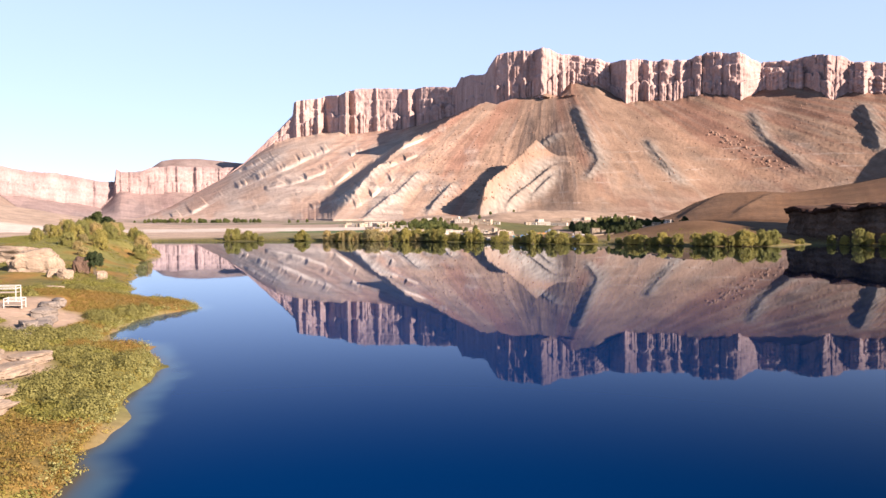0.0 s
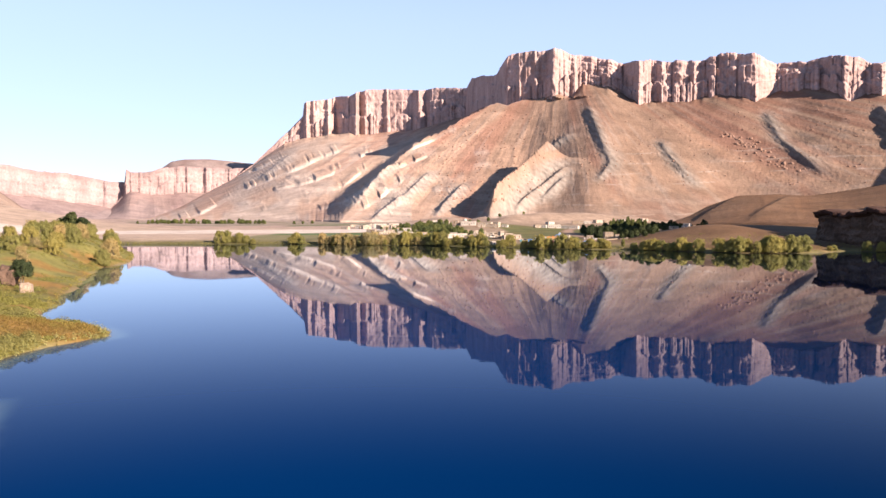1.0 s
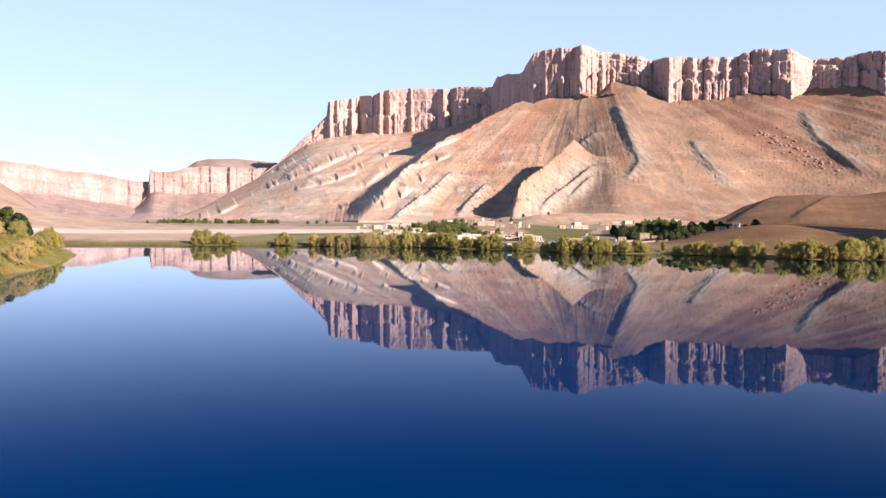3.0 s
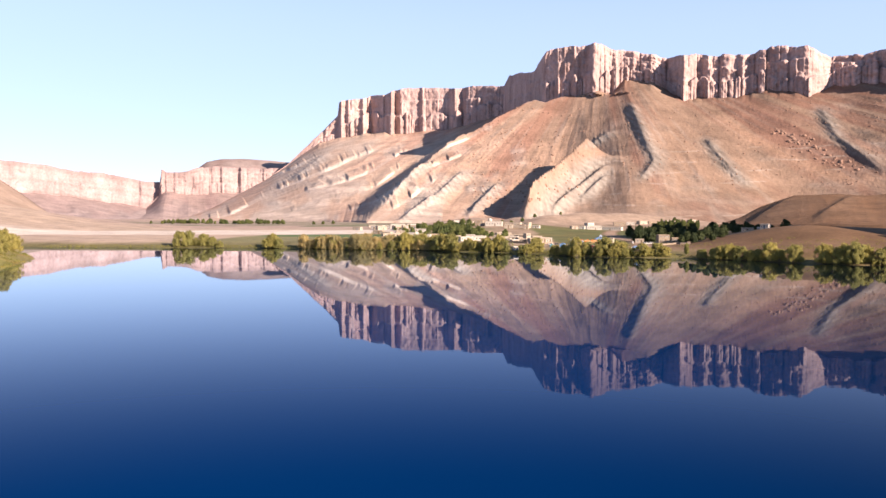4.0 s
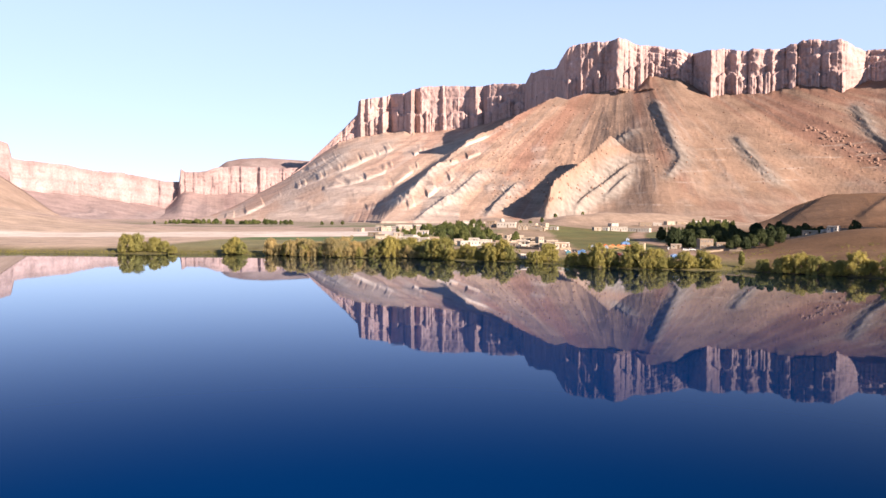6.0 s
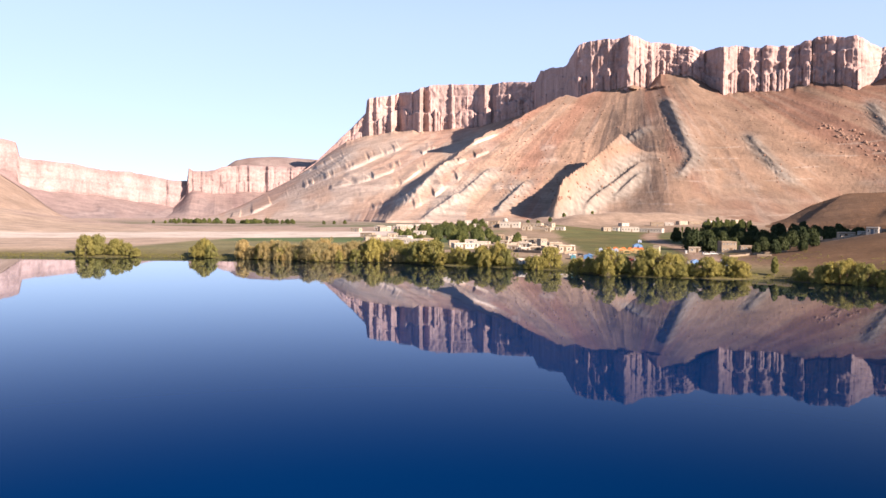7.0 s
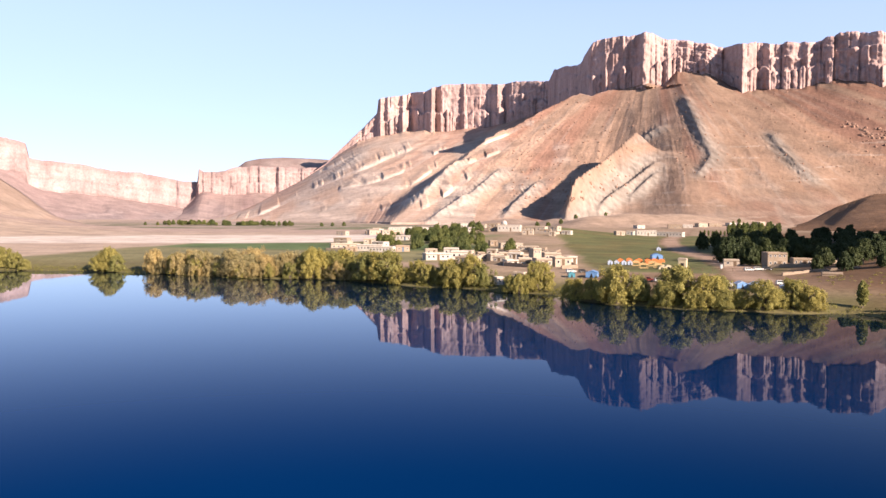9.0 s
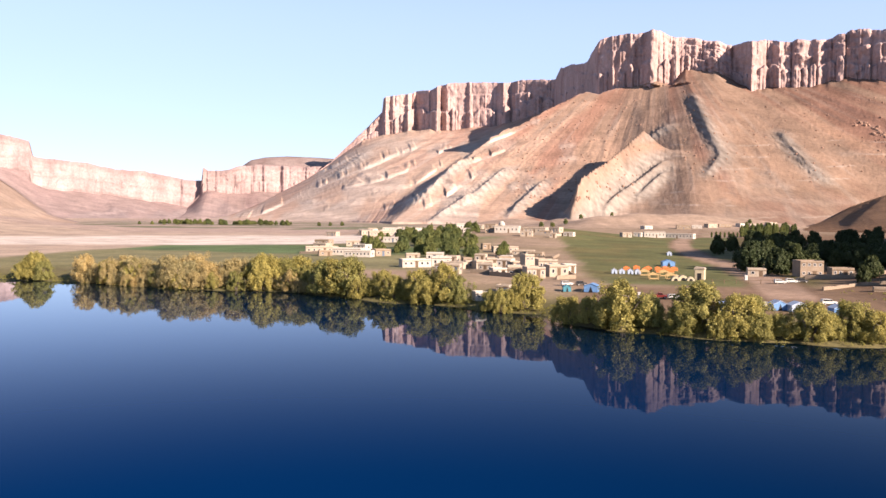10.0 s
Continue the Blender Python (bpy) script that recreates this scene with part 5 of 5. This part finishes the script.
for x, y, w, d, h, t, mat, n, s in [(22.4, 487, 4.2, 4, 2.4, 5, CREAM, 2, 1), (26, 501, 4.4, 4, 2.8, 8, WHITEWASH, 2, 1), (20.5, 494, 4.5, 4, 2.7, 0, CREAM, 2, 1), (29, 483, 4.6, 4, 2.2, 5, CREAM, 2, 1), (31.6, 487, 2.8, 3.2, 5.0, 6, CREAM, 1, 2), (36.0, 491, 5.4, 4.6, 3.4, 3, CREAM, 3, 1),
                                (33.4, 468, 4.6, 4.6, 3.0, 6, CREAM, 3, 1), (38.0, 474, 5.0, 4.6, 3.2, 0, CREAM, 2, 1), (25.5, 476, 3.8, 3.4, 2.0, 10, WHITEWASH, 1, 1), (29.5, 472, 3.6, 3.2, 2.2, 0, MUD, 1, 1), (28.8, 560, 8, 4.5, 2.2, -8, CREAM, 3, 1), (22, 574, 10, 5, 2.6, -6, CREAM, 4, 1), (33, 545, 5, 4, 2.4, -12, MUD, 2, 1),
                                (25, 514, 5, 4, 2.6, 4, MUD, 2, 1), (33, 505, 5, 4, 3.0, 4, MUD, 2, 1)]:
    house(x, y, w, d, h, t, mat, n, s, True, LOWER)
MORE = [(-117, 998, 11.7), (-88, 933, 15.9), (-96, 1042, 20), (-88, 831, 6.3), (-47, 675, 4.4), (-32, 650, 10), (-100, 802, 11), (-57, 629, 9.5), (-35, 952, 10.8),
        (-4, 706, 6.0), (-26, 1000, 15), (8, 700, 6.6), (27, 675, 8), (47, 691, 7), (39, 671, 4.3), (14.4, 588, 4.3), (20.8, 584, 4.7), (26, 574, 5.4), (31, 556, 3.8),
        (34.4, 545, 3.2), (18, 522, 4.4), (25, 524, 4.3), (28.3, 493, 4), (31, 527, 3.2), (-2.6, 530, 5.7), (4.7, 525, 6.7), (10.7, 515, 5.3), (15, 512, 3.4),
        (-46, 588, 8), (-31, 588, 8), (-42, 619, 8), (38, 492, 4), (36, 510, 4), (41, 484, 4), (22, 506, 4), (12, 484, 4), (16, 476, 3.6)]
for k, (x, y, w) in enumerate(MORE):
    if all(math.hypot(x - a, y - b) > 0.45 * w + 2.5 for a, b in BUILT):
        w *= 0.82
        house(x, y, w, min(w, 6) * 0.8, 2.2 + 0.12 * w + 0.3 * math.sin(k * 2.3), 8 * math.sin(k), (CREAM, WHITEWASH, CREAM, MUD)[k % 4], max(1, int(w / 2.4)), 1, True, LOWER if y < 600 else UP)
house(98, 775, 14, 7, 4.2, 2, WHITEWASH, 5, 1, True, LONG)
house(88, 768, 5, 5, 3, 2, WHITEWASH, 1)
house(113, 790, 24, 7, 3.6, -2, WHITEWASH, 9, 1, True, LONG)
house(78, 735, 6, 5, 3.2, 0, CREAM, 2)
for k, (x, y) in enumerate([(215, 1290), (235, 1310), (255, 1330), (280, 1350), (300, 1370), (196, 1270), (150, 1240), (325, 1385)]):
    house(x, y, 13 + 3 * (k % 3), 9, 5 + (k % 2), 5 * (k % 4), (WHITEWASH, CREAM, MUD)[k % 3], 4, 1, True, "pale house at the foot of the mountain")
house(81.5, 482, 4.4, 3.4, 2.3, -20, CREAM, 1, 1, True, "small plastered shed beside the dirt track")
house(91, 478, 5.6, 5.0, 4.2, -8, MUD, 3, 2, True, "two-storey mud-brick house standing in shade")
house(95.5, 472, 5.0, 3.4, 2.4, -8, MUD, 3, 1, True, "low mud-brick annexe standing in shade")
for x, y, w, h, mat in [(122, 560, 6, 3.2, CREAM), (131, 566, 8, 3.6, CREAM), (141, 572, 6, 2.8, WHITEWASH), (137, 548, 5, 2.6, CREAM), (150, 585, 7, 3, MUD), (175, 610, 8, 3.6, MUD), (160, 590, 6, 3, WHITEWASH), (112, 590, 6, 3, CREAM)]:
    house(x, y, w, 4.5, h, -10, mat, 2, 1, True, "small house on the brown hillside above the trees")
for x, y, w, mat in [(119, 480, 5, CREAM), (127, 476, 6, CREAM), (135, 481, 4.5, WHITEWASH), (142, 487, 5, CREAM), (132, 468, 4, WHITEWASH), (148, 478, 5, MUD)]:
    house(x, y, w, 4, 2.9, -12, mat, 2, 1, True, "small house on the brown hillside above the trees")
house(102, 458, 4.6, 3.2, 2.0, -15, MUD, 2, 1, True, "low mud-brick store beside the bank")
house(92, 441, 4.5, 1.4, 1.0, -20, MUD, 0, 1, False, "low mud-brick pen beside the track")
house(24.6, 437.5, 2.6, 2.4, 2.0, 5, WHITEWASH, 1, 1, True, "little whitewashed hut at the water's edge")
house(28.5, 446, 3.0, 2.4, 1.7, -8, CREAM, 1, 1, True, "little plastered hut behind the willows")


# ---- tents, stalls and vehicles on the meadow ----
def ridge_tent(x, y, wide, deep, high, wall, mat, turn=0, label="pale blue and white ridge tent pitched on the meadow", trim=WHITE, group="tents"):
    ob = new("tent")
    ob.matrix_world = pose(x, y, at_ground(x, y) - 0.03, 0, 0, turn)
    w = wide / 2
    part("canvas", prism([(-w, 0), (w, 0), (w, wall), (0, high), (-w, wall)], -deep / 2, deep / 2), mat, ob)
    part("roof_sheet", prism([(-w - 0.08, wall - 0.03), (0, high + 0.015), (w + 0.08, wall - 0.03), (w + 0.08, wall + 0.03), (0, high + 0.075), (-w - 0.08, wall + 0.03)], -deep / 2 - 0.08, deep / 2 + 0.08), trim, ob)
    part("flap", prism([(-w * 0.3, 0.02), (w * 0.3, 0.02), (0, high * 0.72)], -deep / 2 - 0.02, -deep / 2 - 0.004), DARK, ob)
    for sx in (-1, 1):
        part("guy_rope", tube(bmesh.new(), (sx * w, -deep / 2, wall), (sx * (w + 0.5), -deep / 2, 0.0), 0.012, 0.012, 4), CANVAS, ob)
    return tagged(ob, label, "tent", group)


for x in (51.4, 53.1, 55.0, 56.6):
    ridge_tent(x, 486, 1.25, 1.5, 1.2, 0.75, PALE_BLUE)
ridge_tent(68, 518, 3.2, 2.4, 1.7, 1.1, BLUE, 5, "blue tarpaulin shelter on the meadow", BLUE)
ridge_tent(76.5, 573, 1.5, 1.4, 1.4, 0.9, PALE_BLUE, 0, "small white tent far out on the meadow")
ridge_tent(44, 443.5, 2.4, 2.6, 1.45, 1.05, BLUE, -12, "bright blue tarpaulin hut at the meadow's edge", BLUE)
ridge_tent(39.6, 444, 1.4, 1.4, 1.2, 0.8, TEAL, 8, "teal tarpaulin hut beside the village", TEAL)
SHORE_TENT = "blue tarpaulin tent behind the willows"
for x, y, w, mat, trim in [(62.2, 420, 2.8, BLUE, PALE_BLUE), (64.9, 421, 1.7, PALE_BLUE, WHITE), (69.0, 420, 2.0, BLUE, PALE_BLUE), (71.4, 419, 2.4, PALE_BLUE, PALE_BLUE), (76.3, 417, 2.2, BLUE, PALE_BLUE), (63.6, 416.5, 2.0, BLUE, BLUE)]:
    ridge_tent(x, y, w, 1.8, 1.35, 0.9, mat, 10, SHORE_TENT, trim, "shore tents")


def stall(x, y, wide, deep, high, mat, cloth, turn, label):
    """An open market stall: posts, top rails and, on some, a cloth or counter."""
    ob = new("stall")
    ob.matrix_world = pose(x, y, at_ground(x, y) - 0.03, 0, 0, turn)
    w, d, p = wide / 2, deep / 2, 0.11
    for sx in (-1, 1):
        for sy in (-1, 1):
            part("post", boxed(sx * w - p / 2, sx * w + p / 2, sy * d - p / 2, sy * d + p / 2, 0, high), mat, ob)
    for sy in (-1, 1):
        part("rail", boxed(-w + p / 2, w - p / 2, sy * d - p / 2, sy * d + p / 2, high - 0.14, high), mat, ob)
        part("rail", boxed(-w + p / 2, w - p / 2, sy * d - p / 2, sy * d + p / 2, 0.12, 0.24), mat, ob)
        part("gable", prism([(-w - 0.05, high), (w + 0.05, high), (0, high + wide * 0.22)], sy * d - 0.03, sy * d + 0.03), cloth or mat, ob)
    if cloth:
        part("cloth", boxed(-w - 0.06, w + 0.06, -d - 0.06, d + 0.06, high * 0.3, high * 0.98, 0.03), cloth, ob)
    return tagged(ob, label, "stall", "meadow stalls")


FRAME = "empty yellow timber stall frame on the meadow"
for x, y in [(57.6, 481.5), (58.0, 469.5), (61.4, 469), (61.6, 480)]:
    stall(x, y, 1.8, 1.5, 1.1, YELLOW, None, 4, FRAME)
for x, y in [(55.2, 497), (58.0, 501), (60.6, 499), (62.6, 497), (64.8, 500), (66.4, 497), (59.2, 493), (62.0, 490), (64.6, 491)]:
    stall(x, y, 1.5, 1.1, 0.85, YELLOW, ORANGE, 0, "orange-draped stall on the meadow")


def dome_tent(x, y, wide, high, label):
    ob = new("canvas_shelter")
    ob.matrix_world = pose(x, y, at_ground(x, y) - 0.05)
    arch = [(wide / 2 * math.cos(a), high * math.sin(a) ** 0.8) for a in np.linspace(0, math.pi, 11)]
    part("canvas", prism(arch, -wide * 0.45, wide * 0.45), CANVAS, ob)
    part("opening", prism([(q[0] * 0.45, q[1] * 0.6) for q in arch], -wide * 0.45 - 0.03, -wide * 0.45 - 0.004), DARK, ob)
    part("hoop", prism([(q[0] * 1.03, q[1] * 1.03) for q in arch], wide * 0.40, wide * 0.43), TIMBER, ob)
    return tagged(ob, label, "tent", "canvas shelters")


for x, y, w, h in [(62.0, 467, 1.7, 0.9), (63.6, 468, 1.9, 1.1), (65.0, 467, 1.5, 0.9), (62.8, 471, 1.6, 1.0)]:
    dome_tent(x, y, w, h, "cream canvas hoop shelter on the meadow")
hut = new("reed_hut")
hut.matrix_world = pose(67.4, 470, at_ground(67.4, 470) - 0.05, 0, 0, -18)
part("wall", boxed(-1.0, 1.0, -1.0, 1.0, 0, 2.3, 0.12), CANVAS, hut)
part("roof", prism([(-1.15, 2.3), (1.15, 2.3), (0.9, 2.62), (-0.9, 2.75)], -1.1, 1.1), CREAM, hut)
part("doorway", boxed(-0.4, 0.4, -1.03, -1.004, 0.05, 1.5), DARK, hut)
tagged(hut, "tall cream canvas-walled hut on the meadow", "hut")


def vehicle(x, y, turn, paint, label, size=0.62, pickup=False):
    """A small off-road car: body with hood and cabin, glass, lights and four wheels."""
    ob = new("car")
    ob.matrix_world = pose(x, y, at_ground(x, y) - 0.02, 0, 0, turn) @ Matrix.Diagonal((size, size, size, 1))
    low = [(-2.2, 0.45), (2.2, 0.45), (2.25, 0.85), (2.1, 1.05), (1.1, 1.12), (-2.2, 1.12)]
    part("body", prism(low, -0.85, 0.85), paint, ob)
    roof = [(1.05, 1.12), (0.45, 1.75), (-0.6 if pickup else -2.0, 1.78), (-0.75 if pickup else -2.15, 1.12)]
    part("cabin", prism(roof, -0.78, 0.78), paint, ob)
    glass = [(0.92, 1.18), (0.42, 1.66), (-0.55 if pickup else -1.9, 1.68), (-0.62 if pickup else -1.98, 1.18)]
    for s in (-1, 1):
        part("side_window", prism(glass, s * 0.785, s * 0.80), GLASS, ob)
        part("headlight", boxed(2.20, 2.27, s * 0.6 - 0.15, s * 0.6 + 0.15, 0.72, 0.9), WHITE, ob)
        for wx in (-1.35, 1.35):
            wheel = part("wheel", tube(bmesh.new(), (wx, s * 0.68, 0.38), (wx, s * 0.90, 0.38), 0.38, 0.38, 14), TYRE, ob)
            part("rim", tube(bmesh.new(), (wx, s * 0.88, 0.38), (wx, s * 0.912, 0.38), 0.2, 0.2, 10), WHITE, wheel)
    part("windscreen", prism([(1.075, 1.14), (0.50, 1.74), (0.47, 1.74), (1.045, 1.14)], -0.7, 0.7), GLASS, ob)
    if pickup:
        part("load_bed", boxed(-2.15, -0.8, -0.8, 0.8, 1.124, 1.30, 0.03), paint, ob)
    return tagged(ob, label, "car", "parked vehicles")


vehicle(77.5, 424.5, 5, WHITE, "white off-road car parked on bare ground", 0.5)
vehicle(54.2, 432.5, 0, RED_PAINT, "dark red pickup parked on the shore track", 0.55, True)
vehicle(56.2, 431, 12, WHITE, "white car parked on the shore track", 0.45)
vehicle(58.5, 429.5, 170, BLACK_PAINT, "dark car parked on the shore track", 0.5)
vehicle(60.3, 424, 95, BLACK_PAINT, "dark car parked behind the willows", 0.45)
vehicle(80.8, 461.5, 8, WHITE, "white car parked beside the houses", 0.5)
vehicle(83.2, 462.5, 8, WHITE, "white car parked beside the houses", 0.5)
vehicle(85.3, 463, 8, BLACK_PAINT, "dark car parked beside the houses", 0.5)
vehicle(39.8, 451, 20, WHITE, "white car parked at the village edge", 0.5)
vehicle(42.5, 452, 15, BLACK_PAINT, "dark car parked at the village edge", 0.45)
board = new("notice_board")
board.matrix_world = pose(60.1, 427, at_ground(60.1, 427))
part("panel", boxed(-0.6, 0.6, -0.03, 0.03, 0.5, 1.35, 0.01), WHITE, board)
for s in (-1, 1):
    part("post", boxed(s * 0.5 - 0.04, s * 0.5 + 0.04, 0.034, 0.11, -0.1, 1.3), TIMBER, board)
tagged(board, "blank white board on two posts near the shore", "sign")


def marker(x, y, h, mat, label):
    ob = new("marker_stone")
    ob.matrix_world = pose(x, y, at_ground(x, y) - 0.05)
    part("block", boxed(-0.28, 0.28, -0.25, 0.25, 0, h, 0.06), mat, ob)
    part("cap", boxed(-0.33, 0.33, -0.3, 0.3, h + 0.003, h + 0.09, 0.02), mat, ob)
    tagged(ob, label, "marker")


for x, y, h in [(76.5, 470, 1.0), (51.2, 434.5, 0.9), (83.5, 505, 0.9), (66.5, 424, 0.6), (68.0, 423, 0.6), (105, 620, 1.2)]:
    marker(x, y, h, WHITE, "white-painted stone marker in the grass")


def fence(points, label):
    """Stakes with a wire along a line."""
    ob = new("fence")
    for k, (x, y) in enumerate(points):
        z = at_ground(x, y)
        part("post", boxed(x - 0.06, x + 0.06, y - 0.06, y + 0.06, z - 0.1, z + 0.8), TIMBER, ob)
        if k:
            a, b = points[k - 1], (x, y)
            part("wire", tube(bmesh.new(), (*a, at_ground(*a) + 0.7), (*b, z + 0.7), 0.025, 0.025, 4), TIMBER, ob)
    tagged(ob, label, "fence")


fence([(44 + 4.5 * k, 700 + 2.2 * k) for k in range(14)], "line of pale stakes and wire across the meadow")
fence([(66 + 2.2 * k, 462 - 0.3 * k) for k in range(7)], "low stake fence beside the track")


# ---- white timber platforms on the spit ----
def platform(x, y, wide, deep, high, turn, back):
    ob = new("timber_platform")
    ob.matrix_world = pose(x, y, at_ground(x, y) - 0.05, 0, 0, turn)
    w, d, p = wide / 2, deep / 2, 0.05
    for sx in (-1, 1):
        for sy in (-1, 1):
            part("leg", boxed(sx * w - p, sx * w + p, sy * d - p, sy * d + p, 0, high + back), WHITE, ob)
    part("deck", boxed(-w + p, w - p, -d + p, d - p, high - 0.1, high, 0.01), CREAM, ob)
    for z in (high + back - 0.08, high + back * 0.5):
        for sy in (-1, 1):
            part("rail", boxed(-w + p, w - p, sy * d - 0.03, sy * d + 0.03, z, z + 0.08), WHITE, ob)
        for sx in (-1, 1):
            part("rail", boxed(sx * w - 0.03, sx * w + 0.03, -d + p, d - p, z, z + 0.08), WHITE, ob)
    tagged(ob, "white-painted timber sitting platform with rails", "platform", "sitting platforms")


platform(-57.4, 107, 2.2, 1.8, 0.5, 12, 0.9)
platform(-61.0, 111.5, 3.2, 1.8, 1.3, 8, 0.9)


# ---- mud walls and field banks ----
def compound(points, high, label, mat=MUD):
    """A mud wall that follows the ground, with a rounded worn coping."""
    ob = new("mud_wall")
    for (ax, ay), (bx, by) in zip(points, points[1:]):
        n = max(2, int(math.hypot(bx - ax, by - ay) / 2.5))
        for k in range(n):
            x0, y0 = ax + (bx - ax) * k / n, ay + (by - ay) * k / n
            x1, y1 = ax + (bx - ax) * (k + 1) / n, ay + (by - ay) * (k + 1) / n
            z = min(at_ground(x0, y0), at_ground(x1, y1)) - 0.1
            h = high * (0.86 + 0.2 * noise.noise(Vector((x0 * 0.3, y0 * 0.3, 1.0))))
            ln = math.hypot(x1 - x0, y1 - y0)
            seg = part("panel", prism([(-ln / 2, 0), (ln / 2, 0), (ln / 2, h * 0.93), (ln / 4, h), (-ln / 4, h * 0.97), (-ln / 2, h * 0.9)], -0.16, 0.16), mat, ob)
            seg.matrix_local = pose((x0 + x1) / 2, (y0 + y1) / 2, z, 0, 0, math.degrees(math.atan2(y1 - y0, x1 - x0)))
    return tagged(ob, label, "wall", "mud walls")


LOW = "worn mud-brick yard wall in the village"
compound([(19, 480), (24, 478), (24, 472), (31, 466)], 1.2, LOW)
compound([(35, 480), (41, 478), (42, 468), (38, 464)], 1.1, LOW)
compound([(-2, 506), (12, 510), (20, 505)], 1.2, LOW)
compound([(-46, 560), (-34, 556), (-30, 562)], 1.2, LOW)
compound([(24, 548), (38, 540), (40, 556)], 1.1, LOW)
compound([(88, 470), (98, 466), (104, 470)], 1.2, LOW)
compound([(84, 447), (92, 452), (101, 450)], 0.9, "low mud-brick wall beside the dirt track")
compound([(-60, 830), (-40, 820), (-28, 800)], 1.8, LOW, CREAM)
compound([(24, 690), (40, 684), (46, 696)], 1.6, LOW, CREAM)
compound([(112, 482), (124, 472), (136, 474)], 1.3, "cream plastered yard wall on the brown hillside", CREAM)
